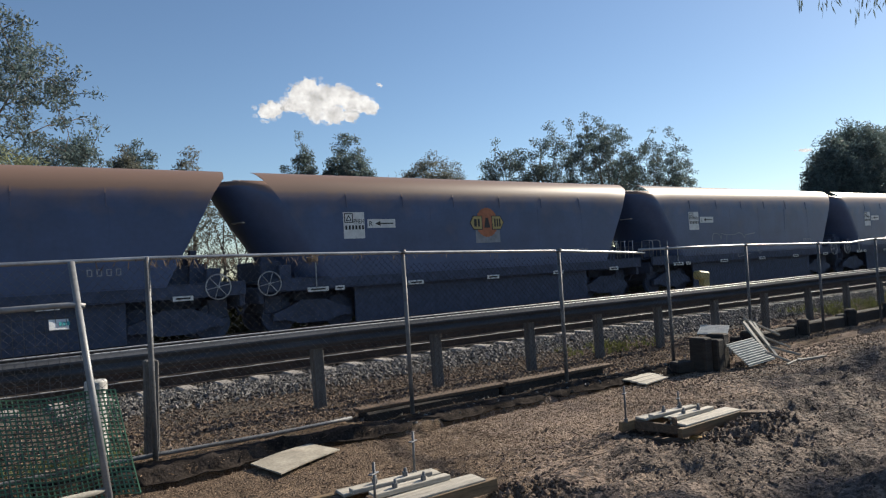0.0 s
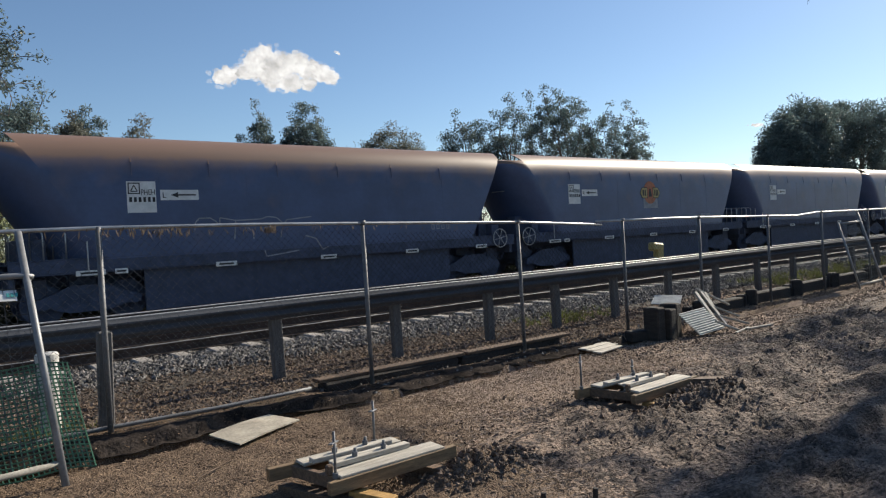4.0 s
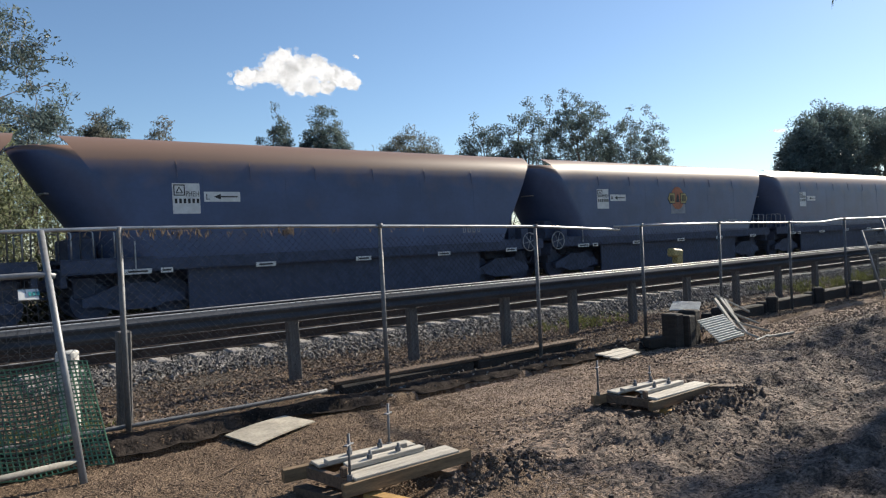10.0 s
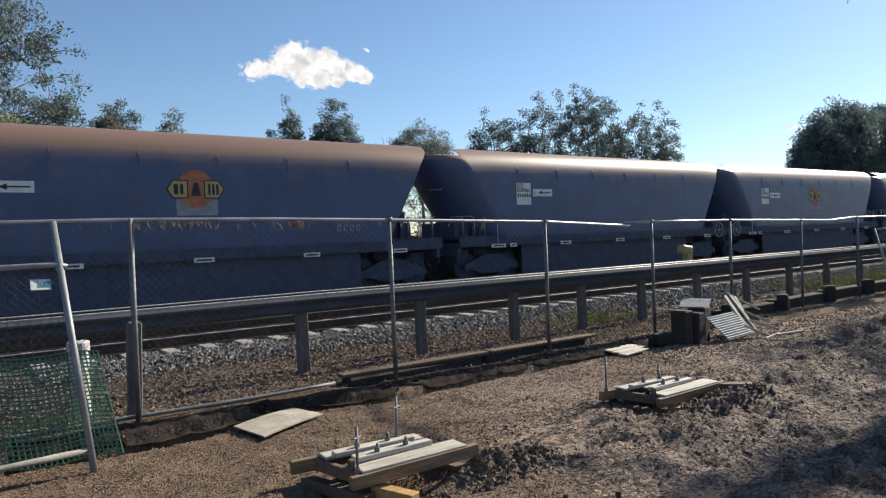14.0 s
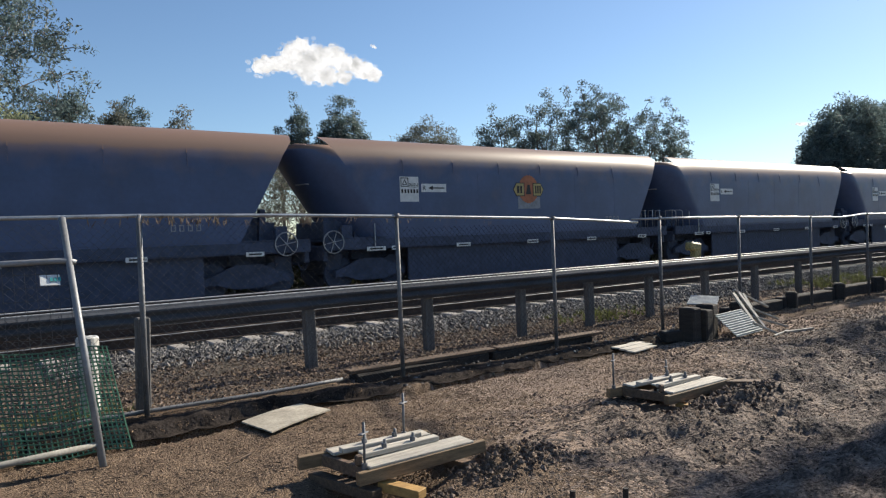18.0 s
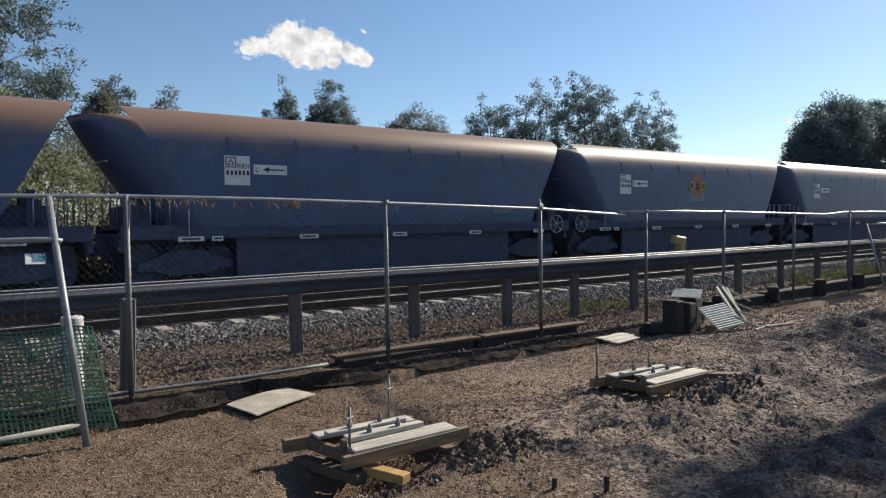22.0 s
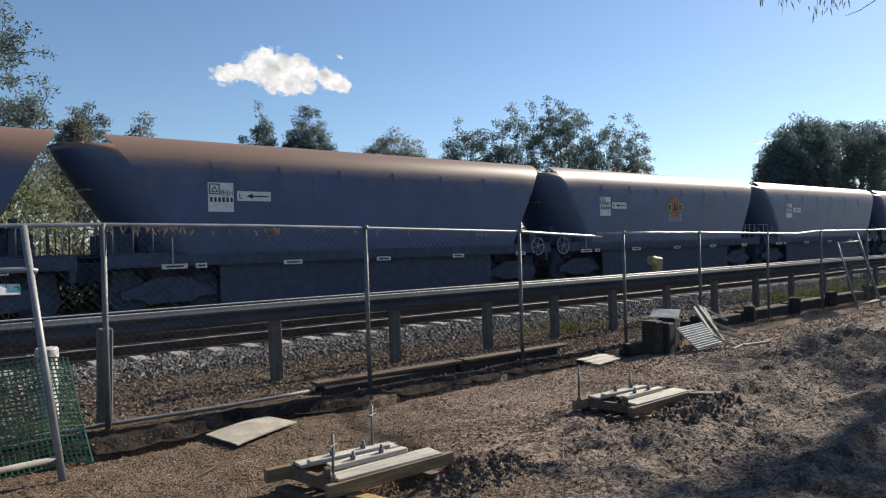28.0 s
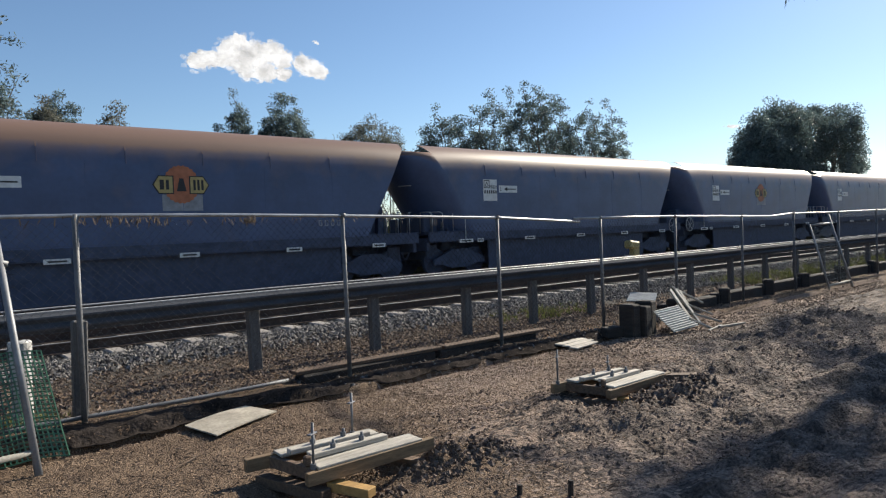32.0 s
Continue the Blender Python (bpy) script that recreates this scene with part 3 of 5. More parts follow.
    # discharge hoppers between the bogies
    for x in (-2.4, 0.0, 2.4):
        h = Build()
        h.add([(x - 1.15, -1.25, 1.42), (x + 1.15, -1.25, 1.42), (x + 1.15, 1.25, 1.42), (x - 1.15, 1.25, 1.42), (x - 0.5, -0.95, 0.32), (x + 0.5, -0.95, 0.32), (x + 0.5, 0.95, 0.32), (x - 0.5, 0.95, 0.32)],
              [(0, 1, 5, 4), (1, 2, 6, 5), (2, 3, 7, 6), (3, 0, 4, 7), (4, 5, 6, 7)])
        part("discharge_hopper", h, M_UNDER, w, fix=True)
        part("hopper_door_gear", Build().tube([(x - 0.6, -1.12, 0.62), (x + 0.6, -1.12, 0.62)], 0.05, 8).box((x, -1.12, 0.75), (0.22, 0.12, 0.34), None, 0.02), M_UNDER, w)
    for s in (-1, 1):
        part("lower_side_plate", Build().box((0, s * 1.22, 0.64), (9.4, 0.06, 1.02), None, 0.01), M_UNDER, w)
    # bogies
    for bx in (-5.9, 5.9):
        g = part("bogie", Build().box((bx, 0, 0.55), (0.42, 2.2, 0.26), None, 0.03).box((bx, 0, 0.98), (0.6, 1.0, 0.3), None, 0.02), M_UNDER, w)
        for s in (-1, 1):
            sf = Build()
            y = s * 1.02
            sf.prism([(bx - 1.15, 0.55), (bx - 0.75, 0.68), (bx - 0.35, 0.86), (bx + 0.35, 0.86), (bx + 0.75, 0.68), (bx + 1.15, 0.55), (bx + 1.15, 0.36), (bx + 0.8, 0.36), (bx + 0.4, 0.24), (bx - 0.4, 0.24), (bx - 0.8, 0.36), (bx - 1.15, 0.36)], y - 0.07, y + 0.07, "y")
            for k in range(3):
                sf.tube([(bx - 0.2 + 0.2 * k, y - 0.1 * s, 0.34), (bx - 0.2 + 0.2 * k, y - 0.1 * s, 0.62)], 0.08, 8)
            part("side_frame", sf, M_UNDER, g, fix=True)
        for k in (-0.9, 0.9):
            ax = Build()
            for s in (-1, 1):
                y = s * 0.75
                ax.tube([(0, y - 0.065, 0), (0, y + 0.065, 0)], 0.46, 24)
                ax.tube([(0, y + s * 0.066, 0), (0, y + s * 0.10, 0)], 0.15, 12)
            ax.tube([(0, -1.05, 0), (0, 1.05, 0)], 0.08, 10)
            part("wheelset", ax, M_UNDER, g, m=Matrix.Translation((bx + k, 0, 0.46)))
    # signs on the side
    px, pz = -5.04, 3.21
    data_panel = part("data_panel", Build().box((px + 0.33, -1.452, pz - 0.37), (0.66, 0.008, 0.74)), M_WHITE, w, "white data panel with black lettering")
    fr = Build()
    for a, b_, c, d in ((0.03, 0.03, 0.27, 0.025), (0.03, 0.275, 0.27, 0.025)):
        fr.box((px + a + c / 2, -1.458, pz - b_ - d / 2), (c, 0.006, d))
    for a in (0.03, 0.275):
        fr.box((px + a + 0.0125, -1.4585, pz - 0.165), (0.025, 0.006, 0.27))
    for (ua, wa), (ub_, wb_) in (((0.09, 0.235), (0.24, 0.235)), ((0.24, 0.235), (0.165, 0.09)), ((0.165, 0.09), (0.09, 0.235))):
        fr.beam((px + ua, -1.459, pz - wa), (px + ub_, -1.459, pz - wb_), 0.022, 0.006, (0, 1, 0), 0.0)
    part("emblem", fr, M_BLACK, data_panel, "black square emblem")
    t = part("letters", text_mesh("PHEH", 0.17, M_BLACK), M_BLACK, data_panel, "black letters")
    t.matrix_basis = Matrix.Translation((px + 0.31, -1.459, pz - 0.32)) @ Matrix.Diagonal((0.80, 1, 1.1, 1))
    bars = Build()
    for k in range(6):
        bars.box((px + 0.08 + 0.105 * k, -1.458, pz - 0.43), (0.06, 0.006, 0.115))
    part("number_bars", bars, M_BLACK, data_panel)
    ax0 = px + 0.76
    arrow_panel = part("arrow_panel", Build().box((ax0 + 0.46, -1.452, pz - 0.325), (0.92, 0.008, 0.25)), M_WHITE, w, "white panel with a black arrow")
    ar = Build()
    ar.box((ax0 + 0.60, -1.458, pz - 0.325), (0.50, 0.006, 0.035))
    ar.prism([(ax0 + 0.24, pz - 0.325), (ax0 + 0.42, pz - 0.255), (ax0 + 0.42, pz - 0.395)], -1.461, -1.455, "y")
    part("arrow", ar, M_BLACK, arrow_panel)
    t = part("letter", text_mesh("L" if odd else "R", 0.20, M_BLACK), M_BLACK, arrow_panel)
    t.matrix_basis = Matrix.Translation((ax0 + 0.04, -1.459, pz - 0.395))
    if not odd:
        cx, cz = 0.07, 2.87
        part("logo_disc", Build().prism([(cx + (0.46 if i % 2 else 0.43) * math.cos(a), cz + 0.01 + (0.48 if i % 2 else 0.45) * math.sin(a)) for i, a in [(i, 2 * math.pi * i / 48) for i in range(48)]], -1.458, -1.449, "y"), M_ORANGE, w, "faded orange disc", fix=True)
        part("repainted_patch", Build().box((cx + 0.02, -1.4495, cz - 0.44), (1.0, 0.004, 0.40)), M_CHALK, w, "pale repainted patch")
        for s in (-1, 1):
            part("plate_border", Build().prism([(cx + s * 0.19, cz - 0.225), (cx + s * 0.555, cz - 0.225), (cx + s * 0.70, cz), (cx + s * 0.555, cz + 0.225), (cx + s * 0.19, cz + 0.225)], -1.4625, -1.4535, "y"), M_BLACK, w, fix=True)
            plate = part("logo_plate", Build().prism([(cx + s * 0.22, cz - 0.20), (cx + s * 0.54, cz - 0.20), (cx + s * 0.67, cz), (cx + s * 0.54, cz + 0.20), (cx + s * 0.22, cz + 0.20)], -1.466, -1.457, "y"), M_YELLOW, w, "yellow hexagon plate", fix=True)
            mark = Build()
            if s < 0:
                mark.box((cx - 0.48, -1.470, cz), (0.10, 0.006, 0.24)).box((cx - 0.345, -1.470, cz), (0.07, 0.006, 0.24))
            else:
                for k, xx in enumerate((0.32, 0.42, 0.52)):
                    mark.box((cx + xx, -1.470, cz), (0.055, 0.006, 0.26), Matrix.Rotation(0.0, 3, "Y"))
            part("logo_mark", mark, M_BLACK, plate)
        part("logo_shadow_mark", Build().prism([(cx - 0.12, cz - 0.16), (cx + 0.12, cz - 0.16), (cx + 0.05, cz + 0.16), (cx - 0.05, cz + 0.16)], -1.463, -1.457, "y"), M_BLACK, w, fix=True)
    # small white plates along the sill
    for x, lw in ((-5.90, 0.62), (-5.25, 0.28), (-2.75, 0.55), (0.20, 0.50), (3.10, 0.48), (5.95, 0.48)):
        tag = part("sill_plate", Build().box((x, -1.446, 1.13), (lw, 0.012, 0.12), None, 0.004), M_WHITE, w, "small white plate")
        part("plate_bars", Build().box((x, -1.453, 1.13), (lw * 0.7, 0.004, 0.04)), M_BLACK, tag)
    for k in range(4):
        marks = Build()
        for dx, dz, sx_, sz_ in ((-0.045, 0, 0.025, 0.16), (0.045, 0, 0.025, 0.16), (0, 0.07, 0.07, 0.025), (0, -0.07, 0.07, 0.025)):
            marks.box((3.95 + 0.2 * k + dx, -1.452, 1.84 + dz), (sx_, 0.004, sz_))
        part("faded_mark", marks, M_CHALK, w, "faded chalk mark")
    # end gear: brake wheels at the close-coupled end, hand rails at the other
    e = 1 if odd else -1
    bw = Build()
    spoked_wheel(bw, (6.80 if odd else -7.26, -1.47, 1.36), 0.31)
    part("brake_wheel", bw, M_STEEL, w, "spoked steel hand brake wheel", smooth=True)
    part("brake_box", Build().box((e * 6.75, -1.2, 1.62), (0.34, 0.2, 0.42), None, 0.02), M_UNDER, w)
    for k, x in enumerate((6.35, 6.8, 7.25)):
        for y in (-1.3,) if k < 2 else (-1.3, 0.4):
            hr = Build().tube([(-e * x, y, 1.42), (-e * x, y, 2.05), (-e * (x + 0.03), y + 0.03, 2.10), (-e * (x + 0.12), y + 0.06, 2.12), (-e * (x + 0.20), y + 0.35, 2.12), (-e * (x + 0.2), y + 0.4, 1.42)], 0.018, 6)
            part("hand_rail", hr, M_STEEL, w, smooth=True)
    for s in (-1, 1):
        part("brake_gear", Build().box((s * 6.95, 0, 0.80), (0.5, 1.7, 0.5), None, 0.03), M_UNDER, w)
        part("air_hose", Build().tube([(s * 7.5, -0.4, 0.9), (s * 7.66, -0.4, 0.62), (s * 7.78, -0.35, 0.58)], 0.03, 6), M_UNDER, w, smooth=True)
    part("centre_sill", Build().box((0, 0, 1.05), (14.6, 0.5, 0.5), None, 0.02), M_UNDER, w)
    part("steady_rod", Build().tube([(-5.95, -1.47, 1.16), (-5.95, -1.47, 1.85)], 0.018, 6), M_STEEL, w)
    part("air_tank", Build().tube([(-e * 6.3, 0.3, 1.62), (-e * 5.9, 0.3, 1.62)], 0.19, 12), M_UNDER, w)
    return w


even, odd = wagon(False), wagon(True)
TRAIN = []
FIRST, LAST = -1, 16
for k in range(FIRST, LAST):
    src = odd if k % 2 else even
    ob = src if k in (-1, 0) else copy_thing(src, Matrix.Identity(4))
    TRAIN.append((k, ob))


tagged_wagon = dict(TRAIN)[1]
for line in (((-3.51, 2.0), (-3.48, 2.2), (-3.38, 2.3), (-3.1, 2.3), (-2.95, 2.2), (-2.87, 2.05), (-2.86, 2.3), (-2.43, 2.22), (-1.76, 2.24), (-1.58, 2.3), (-1.32, 2.27), (-1.1, 2.08), (-1.03, 2.2), (-0.29, 2.27)),
             ((-2.45, 2.2), (-2.5, 1.75)), ((-2.0, 1.92), (-1.98, 1.72)), ((-1.2, 1.9), (-1.22, 1.74)), ((-0.5, 1.75), (-0.17, 1.66), (0.02, 1.34), (0.2, 1.42)), ((-1.7, 1.45), (-1.66, 1.25), (-1.2, 1.3), (-0.7, 1.36))):
    strip = Build()
    for (xa, za), (xb, zb) in zip(line, line[1:]):
        strip.beam((xa, -1.453 if za > 1.5 else -1.446, za), (xb, -1.453 if za > 1.5 else -1.446, zb), 0.032, 0.006, (0, 1, 0))
    part("graffiti_line", strip, M_CHALK, tagged_wagon, "faded spray-painted outline")


def train_x(t):
    """Where the middle of the first whole wagon stands at t seconds; the train gathers a little speed."""
    pts = ((0.0, 8.999), (4.0, -11.205), (8.0, -31.418), (12.0, -51.661), (16.0, -71.968), (20.0, -92.343), (24.0, -112.789), (28.0, -133.299), (32.0, -153.843))
    for (a, xa), (b, xb) in zip(pts, pts[1:]):
        if a <= t <= b:
            return xa + (xb - xa) * (t - a) / (b - a) + 5.04


SLACK = {0: -0.12, 1: 0.08, 2: 0.04, 3: -0.02, 4: -0.05, 5: 0.14, 6: 0.08, 7: 0.14, 8: 0.0, 9: 0.04, 10: -0.06, 11: -0.12, 12: -0.12}   # play in the couplings


# ---- the chain-link fence ----
FENCE_Y = 6.6
POST_X = (-3.81, -1.21, 1.42, 4.12, 6.54, 8.79, 10.92, 13.34, 15.71, 18.22, 20.82, 23.43, 26.03, 28.63, 31.23, 33.84)
RAIL_L = ((-3.81, 1.882), (-1.21, 1.892), (1.42, 1.915), (2.79, 1.901), (4.12, 1.873), (6.54, 1.813), (8.29, 1.724))
RAIL_R = ((8.16, 1.775), (9.76, 1.775), (10.92, 1.766), (13.34, 1.729), (14.59, 1.710), (15.52, 1.757), (18.22, 1.762), (21.38, 1.789), (27.89, 1.789), (33.84, 1.789))


def along(line, x):
    for (a, za), (b, zb) in zip(line, line[1:]):
        if a <= x <= b:
            return za + (zb - za) * (x - a) / (b - a)
    return line[0][1] if x < line[0][0] else line[-1][1]


def rail_z(x):
    return along(RAIL_L if x < 8.2 else RAIL_R, x)


def chain_link(width, height):
    """Zigzag wires that hook into each other, as in woven fence mesh; thin three-sided wire."""
    p, r = 0.037, 0.0019
    b = Build()
    n, m_ = int(width / p), int(height / p)
    for i in range(n):
        vs, fs = [], []
        for j in range(m_ + 1):
            x, z = (i + ((i + j) % 2) * 1.03) * p, j * p
            y = 0.003 * (1 if (i + j) % 2 else -1)
            vs += [(x, y - r, z), (x + r, y + r * 0.6, z), (x - r, y + r * 0.6, z)]
        for j in range(m_):
            a, c = 3 * j, 3 * (j + 1)
            fs += [(a, a + 1, c + 1, c), (a + 1, a + 2, c + 2, c + 1), (a + 2, a, c, c + 2)]
        b.add(vs, fs)
    return b.mesh("chain_link_mesh", M_WIRE)


LINKS = {}
fence = thing("chain_link_fence", "sagging galvanised chain-link fence with a bent top rail", "fence")
for i, x in enumerate(POST_X):
    g = ground_z(x, FENCE_Y)
    lean = rng.uniform(-0.02, 0.02)
    pb = Build().tube([(x + lean, FENCE_Y, g - 0.1), (x, FENCE_Y, rail_z(x) + 0.01)], 0.025, 12)
    if x > 2:
        pb.tube([(x, FENCE_Y, rail_z(x) - 0.02), (x, FENCE_Y, rail_z(x) + 0.03)], 0.036, 12)
    part("post", pb, M_PIPE, fence, smooth=True)
    if i + 1 < len(POST_X):
        wd = POST_X[i + 1] - x
        hh = round(min(rail_z(x + 0.3), rail_z(x + wd - 0.3)) - 0.10, 1)
        key = (round(wd, 2), hh)
        if key not in LINKS:
            LINKS[key] = chain_link(wd, hh)
        part("chain_link_mesh", LINKS[key], M_WIRE, fence, m=Matrix.Translation((x, FENCE_Y - 0.035, 0.08)))
for line in (RAIL_L, RAIL_R):
    part("top_rail", Build().tube([(x, FENCE_Y, z) for x, z in line], 0.018, 10), M_STEEL, fence, "bent galvanised top rail", smooth=True)
part("bottom_rail", Build().tube([(x, FENCE_Y + 0.03 + 0.03 * smooth(1.0, 3.4, x), 0.15 + 0.012 * math.sin(1.7 * x)) for x in np.arange(-3.8, 3.7, 0.3)], 0.02, 8), M_PIPE, fence, smooth=True)

# ---- the crash barrier ----
barrier = thing("guardrail", "double-sided grey steel guardrail on weathered posts", "guardrail")
W_PROFILE = [(0.0, 0.0), (-0.015, 0.02), (-0.045, 0.045), (-0.048, 0.065), (-0.012, 0.095), (0.0, 0.11), (-0.012, 0.125), (-0.048, 0.155), (-0.045, 0.175), (-0.015, 0.20), (0.0, 0.22), (0.03, 0.222)]
BAR_Y, BAR_Z = 8.02, 0.765
for s in (1, -1):
    for k in range(16):
        x0, x1 = -4 + 4.0 * k, -4 + 4.0 * (k + 1) + 0.3
        off = BAR_Y + (0.48 if s < 0 else 0) + 0.004 * (k % 2)
        b, vs, fs, n = Build(), [], [], len(W_PROFILE)
        for x in (x0, x1):
            row = [(x, off + u * s, BAR_Z + w + 0.008 * math.sin(x * 0.4)) for u, w in W_PROFILE]
            vs += row + [(p[0], p[1] + 0.005 * s, p[2] - 0.002) for p in row]
        for i in range(n - 1):
            fs += [(i, i + 1, 2 * n + i + 1, 2 * n + i), (n + i, 3 * n + i, 3 * n + i + 1, n + i + 1)]
        fs += [(n - 1, 2 * n - 1, 4 * n - 1, 3 * n - 1), (0, 2 * n, 3 * n, n)]
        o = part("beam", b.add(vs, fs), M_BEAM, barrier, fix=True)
        # thin lip whose pale colour draws the sun along the beam's top
        part("rolled_edge", Build().tube([(x, off + 0.012 * s, BAR_Z + 0.224 + 0.008 * math.sin(x * 0.4)) for x in (x0, x1)], 0.010, 6), M_EDGE, o, "rolled top edge in a pale sunlit tone")
BAR_POSTS = (-3.7, -1.9, -0.1, 3.70, 5.52, 7.30, 8.85, 10.45, 12.2, 14.0, 15.8, 17.6, 19.4, 21.2, 23.0, 24.8, 26.6, 28.4, 30.2, 32.0, 33.8, 35.6, 37.4)
for x in BAR_POSTS:
    lean = rng.uniform(-0.02, 0.03)
    part("post", Build().beam((x + lean, BAR_Y + 0.10, -0.2), (x, BAR_Y + 0.10, 0.97), 0.14, 0.11, (0, 1, 0), 0.008), M_GPOST, barrier)

stub = thing("timber_post", "thick grey weathered timber post behind the fence", "post")
part("post", Build().beam((1.425, 6.80, -0.1), (1.455, 6.79, 0.99), 0.12, 0.11, (0, 1, 0), 0.012), M_GPOST, stub)


# ---- footing frames with anchor bolts ----
def bolt(parent, x, y, z0, z1, r=0.012, plate=0.0, nut=True):
    b = Build().tube([(x, y, z0), (x + 0.004, y, z1)], r, 8)
    o = part("threaded_rod", b, M_PIPE, parent, smooth=True)
    if plate:
        part("crossbar", Build().box((x, y, z1 - 0.07), (plate, 0.03, 0.008), Matrix.Rotation(0.5, 3, "Z"), 0.002), M_PIPE, o)
    if nut:
        part("nut", Build().tube([(x, y, z0 + 0.0), (x, y, z0 + 0.035)], 0.02, 6), M_PIPE, o)
    return o


def footing_frame(ox, oy, oz, turn, label, rods):
    f = thing("footing_frame", label, "formwork", "timber footing frames", m=pose(ox, oy, oz, 0, 0, turn))
    part("long_timber", Build().beam((0.17, -0.53, 0.115), (1.17, -0.57, 0.135), 0.05, 0.085, bevel=0.004), M_GOLD, f)
    part("long_timber", Build().beam((0.0, 0.0, 0.125), (1.02, -0.08, 0.125), 0.05, 0.09, bevel=0.004), M_GOLD, f)
    part("cross_timber", Build().beam((0.12, 0.03, 0.0), (0.28, -0.58, 0.0), 0.09, 0.07), M_BROWNWOOD, f)
    part("cross_timber", Build().beam((0.92, 0.02, 0.01), (1.04, -0.60, 0.01), 0.09, 0.07), M_BROWNWOOD, f)
    part("spacer_timber", Build().beam((0.18, -0.03, 0.12), (0.26, -0.50, 0.12), 0.045, 0.08), M_BROWNWOOD, f)
    part("kicker_timber", Build().beam((0.36, -0.50, 0.03), (0.48, -0.80, 0.02), 0.09, 0.06), M_FRESH, f)
    part("wide_board", Build().beam((0.26, -0.45, 0.168), (1.08, -0.49, 0.178), 0.18, 0.02), M_PALE, f)
    part("wide_board", Build().beam((0.20, -0.08, 0.176), (0.96, -0.14, 0.176), 0.15, 0.02), M_PALE, f)
    for a, c in (((0.24, -0.17), (0.86, -0.21)), ((0.29, -0.36), (0.90, -0.37))):
        part("batten", Build().beam((*a, 0.203), (*c, 0.203), 0.07, 0.034), M_PALE, f)
    part("thin_batten", Build().beam((0.33, -0.27, 0.192), (0.80, -0.28, 0.192), 0.06, 0.015), M_PALE, f)
    for x, y in ((0.42, -0.18), (0.66, -0.19), (0.47, -0.365), (0.70, -0.365)):
        bolt(f, x, y, 0.215, 0.275, 0.011)
    for x, y, top in rods:
        bolt(f, x, y, 0.16, top, 0.009, 0.085)
    part("rod_sleeve", Build().box((0.235, -0.43, 0.20), (0.05, 0.04, 0.07), None, 0.01), M_BROWNWOOD, f)
    return f


footing_frame(1.90, 4.43, 0.0, 0.0, "pale timber footing frame with upright threaded rods over a pit", ((0.24, -0.50, 0.46), (0.82, -0.06, 0.48)))
footing_frame(5.08, 4.46, -0.045, 0.5, "pale timber footing frame with threaded rods on churned mud", ((0.06, -0.02, 0.50), (0.82, -0.06, 0.34)))
side = thing("loose_timber", "dark damp timber lying on the mud beside the frame", "timber")
part("plank", Build().beam((6.02, 4.06, 0.10), (6.42, 3.66, 0.09), 0.12, 0.05), M_BROWNWOOD, side)

# ---- boards and scrap on the ground ----
ply = thing("plywood_sheet", "weathered pale plywood sheet lying on the dirt", "board")
pb = Build()
n = 10
top, bot = [], []
for i in range(n + 1):
    for j in range(n + 1):
        u, w = i / n, j / n
        x = (1 - u) * ((1 - w) * 2.10 + w * 2.18) + u * ((1 - w) * 2.80 + w * 2.91)
        y = (1 - u) * ((1 - w) * 6.11 + w * 5.60) + u * ((1 - w) * 6.40 + w * 5.97)
        z = 0.034 + 0.014 * math.sin(math.pi * u) * (1 - 0.4 * w) + 0.008 * (1 - u)
        top.append((x, y, z))
        bot.append((x, y, z - 0.012))
N = (n + 1) ** 2
fs = []
for i in range(n):
    for j in range(n):
        a = i * (n + 1) + j
        fs += [(a, a + n + 1, a + n + 2, a + 1), (N + a, N + a + 1, N + a + n + 2, N + a + n + 1)]
edge = [j for j in range(n + 1)] + [i * (n + 1) + n for i in range(1, n + 1)] + [n * (n + 1) + j for j in range(n - 1, -1, -1)] + [i * (n + 1) for i in range(n - 1, 0, -1)]
fs += [(edge[k], edge[(k + 1) % len(edge)], N + edge[(k + 1) % len(edge)], N + edge[k]) for k in range(len(edge))]
part("sheet", pb.add(top + bot, fs), M_PLY, ply, smooth=False, fix=True)

for k, (a, b_, w) in enumerate((((7.42, 6.52), (7.90, 6.56), 0.13), ((7.26, 6.22), (7.86, 6.28), 0.14), ((7.22, 6.05), (7.82, 6.12), 0.13), ((7.16, 5.89), (7.72, 5.97), 0.13), ((7.95, 6.42), (8.40, 6.62), 0.10), ((8.05, 6.28), (8.50, 6.40), 0.07))):
    pl = thing("loose_board", "bleached flat board lying on the ground by the fence", "board", "bleached boards by the fence")
    part("plank", Build().beam((*a, 0.04), (*b_, 0.045), w, 0.02, bevel=0.003), M_GREYWOOD if k == 5 else M_PALE, pl)
for k, (a, b_) in enumerate((((3.55, 6.83), (5.6, 6.80)), ((5.64, 6.79), (7.55, 6.76)))):
    pl = thing("edging_plank", "weathered plank along the top of the bank", "plank", "planks along the bank")
    part("plank", Build().beam((*a, 0.175), (*b_, 0.175), 0.16, 0.04, bevel=0.006), M_BROWNWOOD, pl)
